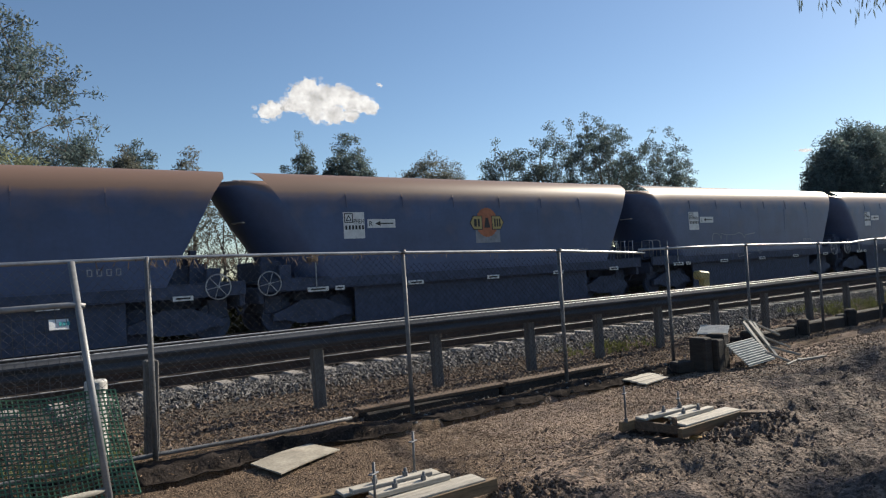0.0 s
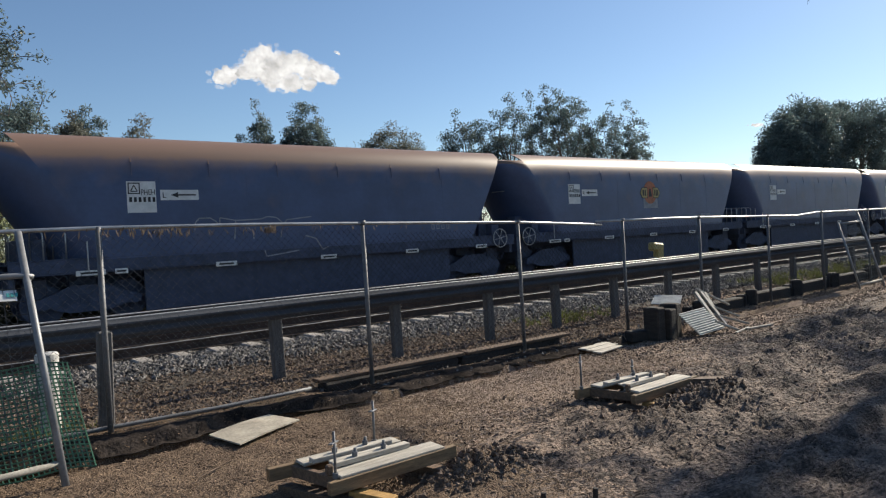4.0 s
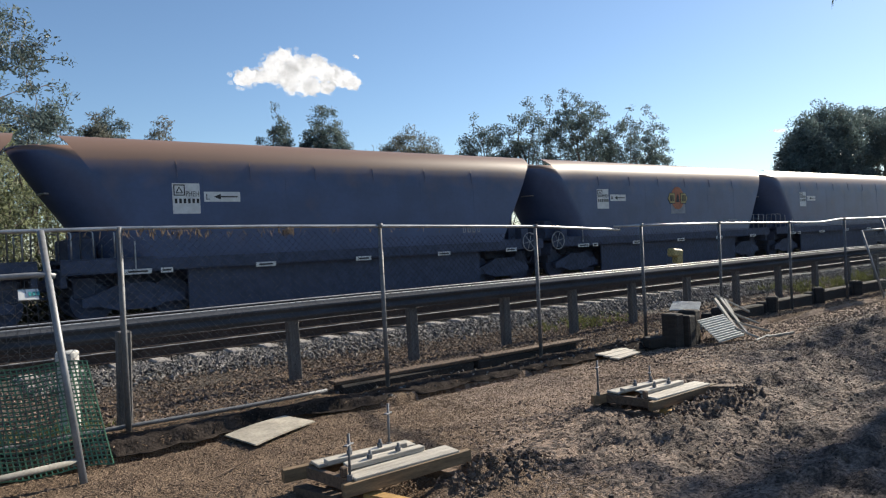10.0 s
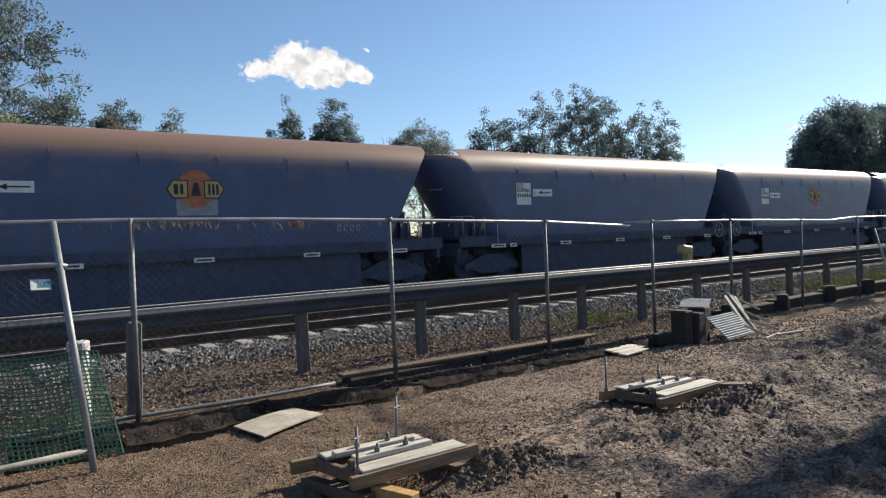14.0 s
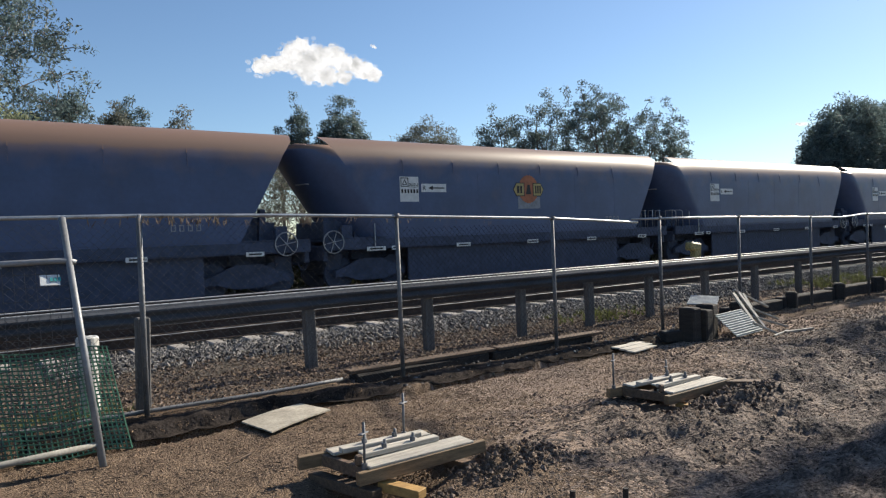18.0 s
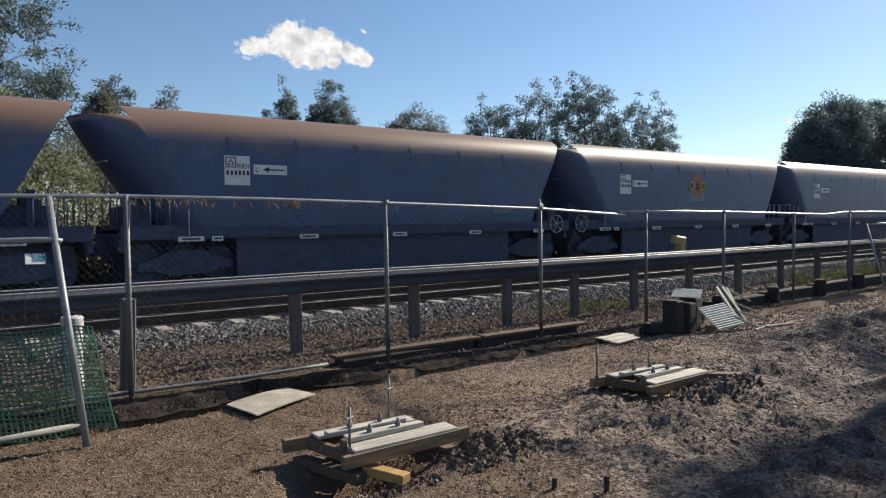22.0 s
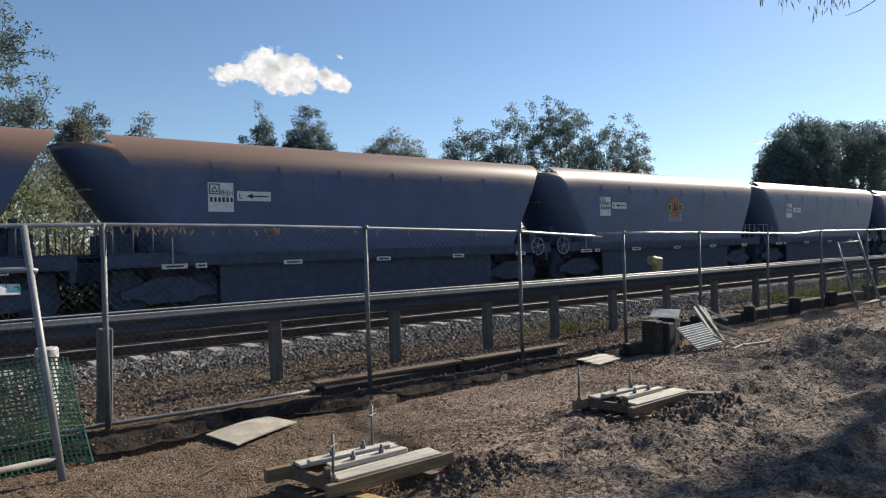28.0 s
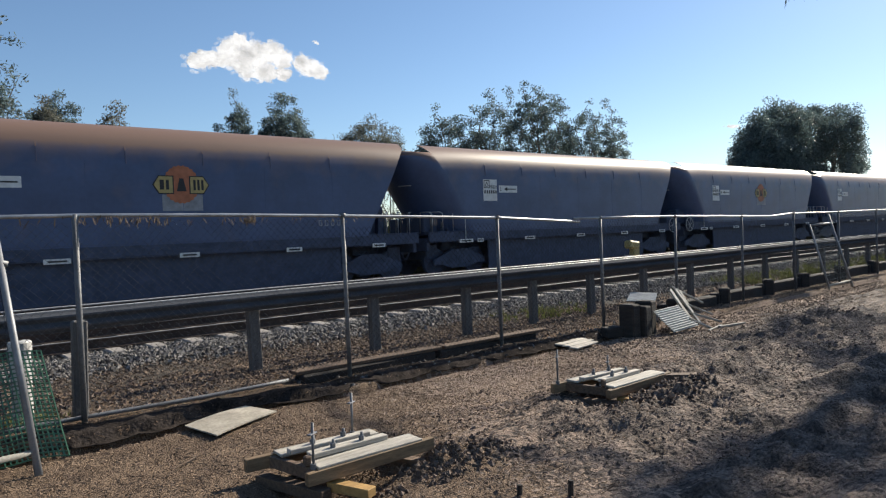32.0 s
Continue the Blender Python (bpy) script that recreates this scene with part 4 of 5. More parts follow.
for k, (x0, x1, y, h) in enumerate(((3.6, 5.5, 6.80, 0.17), (5.55, 7.4, 6.80, 0.17), (10.6, 12.4, 6.72, 0.26), (12.5, 14.4, 6.78, 0.28), (14.5, 16.3, 6.85, 0.30), (16.4, 18.6, 6.90, 0.30), (18.7, 21.0, 6.95, 0.32), (21.1, 24.0, 6.98, 0.32))):
    pl = thing("edging_sleeper", "dark old timber sleeper edging the bank", "sleeper", "dark sleepers along the bank")
    part("timber", Build().beam((x0, y, h / 2 - 0.02), (x1, y + 0.03, h / 2 - 0.02), 0.2, h, bevel=0.02), M_DARKWOOD, pl)
    if x0 > 10:
        part("end_stub", Build().box((x0 + 0.2, y - 0.12, h / 2 + 0.04), (0.26, 0.2, h + 0.08), Matrix.Rotation(0.15 * k, 3, "Z"), 0.03), M_DARKWOOD, pl)

# dark sheet added along the bank's foot; its colour stands for the shade there
M_BANK_SHADE = mat("dark_bank_shade", (0.050, 0.041, 0.036), 1.0, vary=0.6, scale=5, grain=0.4, gscale=50, bump=0.012, bscale=40, spec=0.03)
cloth = thing("ground_cloth", "dark uneven strip for the shade at the foot of the bank", "cloth")
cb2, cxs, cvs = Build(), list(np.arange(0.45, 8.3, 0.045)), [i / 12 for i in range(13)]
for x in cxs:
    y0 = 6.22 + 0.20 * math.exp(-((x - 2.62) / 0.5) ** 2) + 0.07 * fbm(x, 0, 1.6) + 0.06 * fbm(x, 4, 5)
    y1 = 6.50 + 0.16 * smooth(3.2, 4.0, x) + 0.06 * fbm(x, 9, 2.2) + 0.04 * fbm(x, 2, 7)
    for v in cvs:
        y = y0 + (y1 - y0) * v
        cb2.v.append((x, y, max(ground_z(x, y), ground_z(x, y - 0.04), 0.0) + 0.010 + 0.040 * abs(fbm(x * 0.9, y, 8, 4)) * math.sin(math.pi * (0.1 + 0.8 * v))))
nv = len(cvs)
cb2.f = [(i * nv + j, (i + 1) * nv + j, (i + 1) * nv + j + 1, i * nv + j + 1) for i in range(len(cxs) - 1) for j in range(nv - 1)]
# the cloth mesh is that shade sheet, not a fabric
cm = part("cloth", cb2, M_BANK_SHADE, cloth, smooth=True)
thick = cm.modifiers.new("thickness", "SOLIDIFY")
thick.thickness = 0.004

block = thing("timber_stump", "dark upright block of old sleepers beside scrap", "timber")
for k, (dx, dy, hh) in enumerate(((0.0, 0.0, 0.50), (0.20, -0.06, 0.46), (0.38, -0.02, 0.52))):
    part("upright", Build().box((8.62 + dx, 6.0 + dy, hh / 2 - 0.02), (0.19, 0.26, hh), Matrix.Rotation(0.1 * k, 3, "Z"), 0.02), M_DARKWOOD, block)
part("lying_block", Build().beam((8.3, 6.24, 0.07), (8.58, 6.14, 0.07), 0.20, 0.16, bevel=0.02), M_DARKWOOD, block)


def corrugated(name, label, p, u, v, mat_):
    """A rippled sheet: corner p, ripples across u, running along v."""
    p, u, v = Vector(p), Vector(u), Vector(v)
    nrm = u.cross(v).normalized()
    n = 110
    b = Build()
    rows = []
    for s in (0, 1):
        rows += [p + u * (i / n) + v * s + nrm * 0.009 * math.sin(i / n * 2 * math.pi * 11) for i in range(n + 1)]
    m_ = len(rows)
    rows += [q - nrm * 0.004 for q in rows]
    fs = []
    for i in range(n):
        fs += [(i, i + 1, n + 2 + i, n + 1 + i), (m_ + i, m_ + n + 1 + i, m_ + n + 2 + i, m_ + i + 1), (i, m_ + i, m_ + i + 1, i + 1), (n + 1 + i, n + 2 + i, m_ + n + 2 + i, m_ + n + 1 + i)]
    o = thing(name, label, "metal sheet")
    part("sheet", b.add(rows, fs), mat_, o, fix=True)
    return o


M_IRON = mat("grey_corrugated_iron", (0.42, 0.43, 0.42), 0.55, 0.35, vary=0.3, scale=6, grain=0.1)
corrugated("corrugated_sheet", "grey corrugated iron sheet leaning on scrap timber", (9.0, 5.85, 0.345), (0.10, -0.285, -0.305), (0.66, -0.015, 0.03), M_IRON)
corrugated("corrugated_sheet", "grey corrugated iron sheet lying behind the leaning one", (8.78, 6.16, 0.50), (0.60, 0.34, 0.06), (0.36, -0.26, -0.03), M_IRON)
for a, b_, w, h in (((9.72, 6.0, 0.60), (9.80, 5.66, 0.08), 0.10, 0.025), ((9.96, 6.05, 0.58), (10.06, 5.70, 0.06), 0.10, 0.025), ((10.15, 6.1, 0.55), (10.2, 5.8, 0.02), 0.08, 0.03), ((9.9, 6.0, 0.42), (10.7, 5.85, 0.12), 0.04, 0.03), ((9.75, 5.9, 0.3), (10.55, 5.6, 0.03), 0.035, 0.03), ((10.0, 6.15, 0.62), (10.7, 6.0, 0.3), 0.035, 0.03), ((9.5, 5.55, 0.20), (9.9, 5.42, 0.02), 0.03, 0.03), ((10.0, 5.35, 0.03), (10.6, 5.25, 0.03), 0.05, 0.03), ((9.6, 5.3, 0.03), (10.2, 5.42, 0.03), 0.03, 0.02)):
    st = thing("scrap_timber", "grey splintered timber offcut in a scrap heap", "timber", "scrap timber by the fence")
    part("stick", Build().beam(a, b_, w, h, bevel=0.003), M_GREYWOOD, st)
for x, y, h in ((3.02, 2.96, 0.07), (3.23, 2.73, 0.10)):
    st = thing("ground_stake", "short rusty stake driven into the mud", "stake", "stakes in the mud")
    part("rod", Build().tube([(x, y, -0.05), (x + 0.004, y, h)], 0.017, 8), M_DARKWOOD, st)
for pts in (((1.62, 5.05), (1.76, 5.12), (1.86, 5.22), (1.98, 5.25)), ((4.35, 4.35), (4.6, 4.42), (4.9, 4.5), (5.0, 4.62)), ((3.6, 4.0), (4.1, 4.1), (4.5, 4.12))):
    tw = thing("fallen_twig", "thin dry twig lying on the dirt", "twig", "twigs on the dirt")
    part("stem", Build().tube([(x, y, 0.02 + 0.012 * (i % 2)) for i, (x, y) in enumerate(pts)], [0.006 - 0.001 * i for i in range(len(pts))], 5), M_BROWNWOOD, tw)


# ---- leaning steel frames ----
def leaning_frame(x, foot, top_y, h, width, tall, label, sign):
    """A pipe frame with a wire grid that leans back on the fence; its right upright is a longer pipe."""
    f = thing("leaning_frame", label, "fence panel", "leaning steel frames")
    k = (top_y - foot) / tall

    def at(u, z):
        return (x + u, foot + k * z, z)
    part("upright", Build().tube([at(0.0, 0.0), at(-0.10, tall)], 0.028, 10), M_FRAME, f, smooth=True)
    part("upright", Build().tube([at(-width, 0.05), at(-width, h)], 0.021, 10), M_FRAME, f, smooth=True)
    part("top_tube", Build().tube([at(-width, h - 0.02), at(-0.10, h), at(-0.03, h - 0.02)], 0.024, 10), M_FRAME, f, smooth=True)
    part("bottom_rail", Build().tube([at(-width, 0.13), at(-width / 2, 0.14), at(-0.02, 0.16)], [0.026, 0.024, 0.022], 10), M_GREYWOOD, f, "weathered round timber rail", smooth=True)
    for i in range(1, int(width / 0.075)):
        u = -width + i * 0.075
        part("wire", Build().tube([at(u + 0.004 * math.sin(i * 2.1), 0.15), at(u, h - 0.02)], 0.003, 4, False), M_WIRE, f)
    for i in range(1, int((h - 0.15) / 0.10)):
        z = 0.15 + i * 0.10
        part("wire", Build().tube([at(-width, z), at(-width / 2, z + 0.005 * math.sin(i)), at(0, z)], 0.003, 4, False), M_WIRE, f)
    if sign:
        s = part("sign_plate", Build().box(at(-0.23, 1.40), (0.14, 0.008, 0.10), Matrix.Rotation(-0.6, 3, "X") @ Matrix.Rotation(0.03, 3, "Y"), 0.002), M_WHITE, f, "small white sign")
        for i in range(3):
            p = at(-0.23 + 0.01 + 0.028 * i, 1.40)
            part("print_bar", Build().box((p[0], p[1] - 0.008, p[2] + 0.005), (0.02, 0.004, 0.035), Matrix.Rotation(-0.6, 3, "X"), 0), M_TEAL, s)
    return f


leaning_frame(0.905, 5.72, 6.50, 1.55, 1.45, 1.90, "rusty steel pipe frame with wire grid leaning on the fence", True)
leaning_frame(17.6, 6.1, 6.56, 1.50, 1.30, 1.72, "narrow steel pipe frame leaning on the far fence", False)

# green plastic mesh sheet
net = thing("plastic_mesh", "green plastic garden mesh leaning on the fence", "mesh")


def net_at(u, v):
    """u along the sheet, v up it; the sheet leans back and its edge tilts."""
    return (1.17 - u - 0.09 * v + 0.02 * math.sin(u * 5), 6.02 + 0.20 * u + 0.42 * v + 0.02 * math.sin(u * 7 + v * 4), 0.02 + v * 0.80 + 0.015 * math.sin(u * 9))


for i in range(34):
    u = 0.036 * i
    part("strand", Build().tube([net_at(u, v / 8 * 0.99) for v in range(9)], 0.0072, 4, False), M_GREEN, net)
for j in range(26):
    v = 0.0395 * j
    part("strand", Build().tube([net_at(u * 1.2 / 12, v) for u in range(13)], 0.0072, 4, False), M_GREEN, net)

pipe = thing("white_pipe", "white capped plastic pipe standing by the fence", "pipe")
part("pipe", Build().tube([(1.06, 7.25, 0.0), (1.06, 7.25, 0.72)], 0.085, 20), M_PVC, pipe, smooth=False)
part("cap", Build().tube([(1.06, 7.25, 0.72), (1.06, 7.25, 0.80), (1.06, 7.25, 0.815)], [0.098, 0.098, 0.085], 20), M_PVC, pipe)

# ---- trackside marker ----
marker = thing("trackside_marker", "faded yellow trackside lever box with a grey cover", "marker")
part("box", Build().box((21.32, 14.6, 0.92), (0.62, 0.30, 0.30), Matrix.Rotation(0.12, 3, "Y"), 0.06), M_YELLOW, marker)
part("stand", Build().box((21.45, 14.6, 0.45), (0.34, 0.24, 0.80), None, 0.03), M_YELLOW, marker)
part("cover", Build().prism([(20.70, 0.05), (21.22, 0.05), (21.15, 0.52), (20.98, 0.58)], 14.4, 14.7, "y"), M_SLEEPER, marker, fix=True)

# ---- litter, chips, clods, grass ----
cb = Build()
for k in range(56000):
    x, y = (rng.uniform(0.3, 7.5), rng.uniform(2.6, 6.75)) if k < 42000 else (rng.uniform(6.0, 19.0), rng.uniform(4.9, 6.8))
    if x > 3.6 and y < 4.3 and rng.random() < 0.8:
        continue
    z = ground_z(x, y) + 0.002
    l, w, a, t = rng.uniform(0.005, 0.018) * (1.8 if k > 42000 or rng.random() < 0.1 else 1), rng.uniform(0.002, 0.006), rng.uniform(0, 6.3), rng.uniform(-0.4, 0.4)
    d, e = Vector((math.cos(a), math.sin(a), t)) * l, Vector((-math.sin(a), math.cos(a), rng.uniform(-0.3, 0.3))) * w
    c = Vector((x, y, z + abs(t) * l))
    up = Vector((0, 0, w * 0.8))
    cb.add([c - d - e, c + d - e * 0.6, c + d * 0.9 + e, c - d + e * 0.7, c + up], [(0, 1, 4), (1, 2, 4), (2, 3, 4), (3, 0, 4), (3, 2, 1, 0)])
thing("wood_chips", "scattered brown bark chips and dry leaves on dirt", "mulch", kind="stuff", data=cb.mesh("wood_chips", M_CHIP))
lb = Build()
for _ in range(15000):
    x, y = rng.uniform(0.3, 11.0), rng.uniform(6.8, 9.9)
    z = max(ground_z(x, y), bed_z(y) if y > 8.7 else -1) + 0.01
    l, a = rng.uniform(0.012, 0.036), rng.uniform(0, 6.3)
    d, e = Vector((math.cos(a), math.sin(a), rng.uniform(-0.4, 0.6))) * l, Vector((-math.sin(a), math.cos(a), rng.uniform(-0.6, 0.6))) * l * 0.45
    c = Vector((x, y, z + 0.012))
    lb.add([c - d, c + e, c + d, c - e], [(0, 1, 2, 3)])
thing("leaf_litter", "dry brown leaf litter along the bank", "leaves", kind="stuff", data=lb.mesh("leaf_litter", M_LITTER))
kb = Build()
scatter_stones(kb, 9000, 2.6, 13.0, 1.8, 5.2, 0.010, 0.060, ground_z, lambda x, y: (0.7 * smooth(2.8, 4.2, x) + 0.2) * smooth(-0.2, 0.5, fbm(x, y, 1.7)), lift=-0.15)
scatter_stones(kb, 9000, 4.0, 14.0, 1.8, 5.6, 0.006, 0.022, ground_z, lambda x, y: 1 - smooth(4.3, 5.4, y - 0.08 * (x - 5)), lift=0.1)
scatter_stones(kb, 420, 2.75, 3.7, 3.45, 3.95, 0.02, 0.06, ground_z, lift=0.05)
scatter_stones(kb, 320, 5.1, 6.4, 3.4, 4.0, 0.02, 0.06, ground_z)
scatter_stones(kb, 160, 1.85, 2.6, 3.5, 3.9, 0.02, 0.06, ground_z)
thing("mud_clods", "dark crumbled clods of churned mud", "mud", kind="stuff", data=kb.mesh("mud_clods", M_CLOD))
wb = Build()
scatter_stones(wb, 420, 3.5, 11.0, 6.28, 6.75, 0.015, 0.06, ground_z)
scatter_stones(wb, 700, 1.0, 24.0, 6.75, 8.6, 0.02, 0.05, lambda x, y: ground_z(x, y))
gvb = Build()
scatter_stones(gvb, 17000, 0.2, 12.0, 6.85, 10.3, 0.022, 0.06, lambda x, y: max(ground_z(x, y), bed_z(y) if y > 8.7 else -1), lift=0.05)
scatter_stones(gvb, 3000, 12.0, 24.0, 6.95, 9.6, 0.03, 0.07, lambda x, y: max(ground_z(x, y), bed_z(y) if y > 8.7 else -1), lift=0.05)
scatter_stones(gvb, 9000, 7.0, 20.0, 4.9, 6.7, 0.012, 0.04, ground_z, lambda x, y: smooth(4.9, 5.6, y), lift=0.1)
thing("brown_gravel", "brown gravel and debris between fence and track", "gravel", kind="stuff", data=gvb.mesh("brown_gravel", M_GRAVEL))
thing("pale_pebbles", "pale pebbles and rubble at the foot of the bank", "rubble", kind="stuff", data=wb.mesh("pale_pebbles", M_STONE))


def tuft(b, x, y, z, h, n):
    for _ in range(n):
        a, l = rng.uniform(0, 6.3), rng.uniform(0.5, 1) * h
        d = Vector((math.cos(a), math.sin(a), 0))
        p = Vector((x, y, z)) + d * rng.uniform(0, 0.05)
        s = Vector((-d.y, d.x, 0)) * 0.006
        m_ = p + d * l * 0.2 + Vector((0, 0, l * 0.6))
        b.add([p - s, p + s, m_ + s * 0.7, m_ - s * 0.7, p + d * l * 0.5 + Vector((0, 0, l * 0.9))], [(0, 1, 2, 3), (3, 2, 4)])


gb2 = Build()
for _ in range(800):
    x, y = rng.uniform(17.0, 36.0), rng.uniform(7.6, 9.6)
    tuft(gb2, x, y, ground_z(x, y), rng.uniform(0.12, 0.32), 9)
for _ in range(110):
    x, y = rng.gauss(9.9, 0.6), rng.uniform(8.3, 9.4)
    tuft(gb2, x, y, max(ground_z(x, y), 0.02), rng.uniform(0.06, 0.18), 8)
for _ in range(120):
    x, y = rng.uniform(0.0, 1.4), rng.uniform(6.8, 7.9)
    tuft(gb2, x, y, ground_z(x, y), rng.uniform(0.05, 0.16), 7)
thing("grass_tufts", "sunlit yellow-green grass along the barrier", "grass", kind="stuff", data=gb2.mesh("grass_tufts", M_GRASS))
hb = Build()
for _ in range(150):
    x = rng.choice((rng.gauss(1.75, 0.30), rng.gauss(1.95, 0.2), rng.gauss(3.0, 0.05), rng.uniform(0.9, 5.5)))
    z = rail_z(x) - rng.uniform(0.0, 0.05)
    l = rng.uniform(0.03, 0.10)
    a = rng.uniform(-0.6, 0.6)
    p = Vector((x, FENCE_Y - 0.045 + rng.uniform(-0.02, 0.02), z))
    q = p + Vector((math.sin(a) * l, rng.uniform(-0.02, 0.02), -math.cos(a) * l))
    s = Vector((0.006, 0.002, 0))
    hb.add([p - s * 0.5, p + s * 0.5, (p + q) / 2 + s, q, (p + q) / 2 - s], [(0, 1, 2, 3, 4)])
thing("caught_leaves", "dry brown leaves caught under the top rail", "leaves", kind="stuff", data=hb.mesh("caught_leaves", M_LITTER))


# ---- trees ----
def leaf_cloud(centres, per, spread, size, seed, slim=0.4, droop=0.3):
    """Many small bent leaves about the given points, as arrays of points and faces."""
    r = np.random.default_rng(seed)
    o = r.normal(0, 1, (len(centres) * per, 3))
    o /= np.linalg.norm(o, axis=1)[:, None] + 1e-9
    c = np.repeat(np.array(centres), per, axis=0) + o * spread * r.uniform(0, 1, (len(o), 1)) ** 0.5 * (1.25, 1.25, 0.8)
    n = len(c)
    d = r.normal(0, 1, (n, 3))
    d[:, 2] -= droop
    d /= np.linalg.norm(d, axis=1)[:, None]
    e = np.cross(d, r.normal(0, 1, (n, 3)))
    e /= np.linalg.norm(e, axis=1)[:, None] + 1e-9
    l = size * r.uniform(0.6, 1.4, (n, 1))
    bend = np.cross(d, e) * l * 0.15
    v = np.stack([c - d * l, c + e * l * slim + bend, c + d * l, c - e * l * slim + bend], 1).reshape(-1, 3)
    return v, [(4 * i, 4 * i + 1, 4 * i + 2, 4 * i + 3) for i in range(n)]


def tree(x0, x1, y, top, name="tree", label="", leaf=None, seed=1, low=0.42, clumps=150, per=34, size=0.11, spread=0.36, slim=0.36, leaves=True, deep=0.35, drop=0.30, gaps=-0.12, ragged=0.10):
    """A tree whose crown fills x0..x1 and reaches up to top: limbs fork from the trunk, boughs grow from the nearest limb out to leafy twigs, with gaps between them."""
    r = random.Random(seed)
    h, w = top, x1 - x0
    wood = Build()
    rad = 0.012 * h + 0.03
    fork = Vector((r.uniform(-0.04, 0.04) * w, 0, h * low * 0.75))
    wood.tube([(0, 0, -0.1), fork * 0.5 + Vector((r.uniform(-0.1, 0.1), 0, 0)), fork], [rad, rad * 0.85, rad * 0.7], 8, False)
    peak = r.uniform(-0.2, 0.2)

    def roof(u, d):
        return h * (1 - drop * min(1.4, math.hypot(u - peak, d * 0.8)) ** 2 + ragged * noise.fractal(Vector((u * 2.6 + seed, d * 2, seed * 1.7)), 0.9, 2.0, 3))
    nodes = [np.array(fork)]
    limbs = 6
    for i in range(limbs):
        u, d = (i + 0.5) / limbs * 1.5 - 0.75 + r.uniform(-0.1, 0.1), r.uniform(-0.5, 0.5)
        tip = Vector((u * w / 2, d * w * deep, max(h * low, roof(u, d)) * r.uniform(0.80, 0.92)))
        mid = fork.lerp(tip, 0.5) + Vector((r.uniform(-0.08, 0.08) * w - u * 0.08 * w, 0, r.uniform(-0.02, 0.05) * h))
        line = [fork, fork.lerp(mid, 0.55) + Vector((r.uniform(-0.1, 0.1), 0, 0.1)), mid, mid.lerp(tip, 0.5) + Vector((r.uniform(-0.2, 0.2), r.uniform(-0.2, 0.2), 0)), tip]
        wood.tube(line, [rad * k for k in (0.5, 0.42, 0.32, 0.22, 0.10)], 6, False)
        nodes += [np.array(line[1].lerp(line[2], 0.5)), np.array(mid), np.array(line[3]), np.array(tip)]
    goals, tries = [], 0
    clumps = int(clumps * 1.9)
    while len(goals) < clumps and tries < clumps * 40:
        tries += 1
        u, d = r.uniform(-1, 1), r.uniform(-1, 1)
        if u * u + d * d > 1:
            continue
        lo, hi = h * low, roof(u, d) - spread
        z = lo + (hi - lo) * r.random() ** 0.75
        p = Vector((u * (w / 2 - spread * 0.8), d * w * deep, z))
        if hi < lo or noise.fractal(p * (2.2 / max(2.0, w * 0.35)) + Vector((seed * 3.1, 0, 0)), 0.9, 2.0, 3) < gaps:
            continue
        goals.append(p)
    goals.sort(key=lambda p: (p - fork).length)
    tips = []
    for p in goals:
        q = np.array(p)
        arr = np.array(nodes)
        cost = np.linalg.norm(arr - q, axis=1) + 0.6 * np.maximum(0, arr[:, 2] - q[2])
        a = Vector(nodes[int(np.argmin(cost))])
        m = a.lerp(p, 0.55) + Vector((r.uniform(-0.12, 0.12), r.uniform(-0.12, 0.12), r.uniform(0.0, 0.12))) * min(1.5, (p - a).length)
        t0 = 0.018 + 0.012 * min(3, (p - a).length)
        wood.tube([a, m, p], [t0, t0 * 0.7, 0.009], 4, False)
        nodes += [np.array(m), q]
        tips += [tuple(p), tuple(p)] + ([tuple(m)] if r.random() < 0.3 else [])
    t = thing(name, label, "bush" if name == "bush" else "tree", m=pose((x0 + x1) / 2, y, 0))
    part("trunk", wood, M_BARK, t, smooth=True)
    if leaves:
        v, f = leaf_cloud(tips, int(per * 0.62), spread * 1.3, size, seed, slim)
        b = Build()
        b.v, b.f = [tuple(q) for q in v], f
        part("crown", b, leaf or M_LEAF, t, "foliage of small leaves")
    return t


tree(-9.5, 7.3, 42, 17.5, "gum_tree", "tall open-crowned gum tree behind the train", seed=11, low=0.40, clumps=330, per=40, spread=0.42, size=0.12, drop=0.36, gaps=0.0, deep=0.25)
tree(-5.0, 4.2, 34, 9.4, "tree", "dense yellow-green tree behind the train", M_LEAF_BUSH, seed=12, low=0.10, clumps=200, per=44, spread=0.42, size=0.09, drop=0.4, gaps=-0.15)
tree(3.2, 7.8, 46, 11.5, "tree", "open dark tree behind the train", seed=13, low=0.45, clumps=80, per=34, spread=0.36)
tree(7.9, 11.2, 50, 10.9, "tree", "golden-brown bushy tree behind the train", M_LEAF_PALE, seed=14, low=0.36, clumps=150, per=44, drop=0.3, gaps=-0.4)
tree(10.2, 14.9, 58, 13.7, "tree", "dark feathery tree behind the train", seed=31, low=0.45, clumps=120, per=34, drop=0.42)
tree(14.4, 17.8, 58, 13.8, "tree", "slender sparse tree behind the train", M_LEAF_PALE, seed=15, low=0.48, clumps=62, per=22, spread=0.3, drop=0.34)
tree(23.5, 25.6, 58, 12.5, "tree", "small dark tree beside a larger one", seed=16, low=0.5, clumps=45, per=38, spread=0.34, gaps=-0.4)
tree(24.8, 27.9, 58, 14.5, "tree", "narrow dark tree beside a round one", seed=32, low=0.45, clumps=95, per=40, gaps=-0.25)
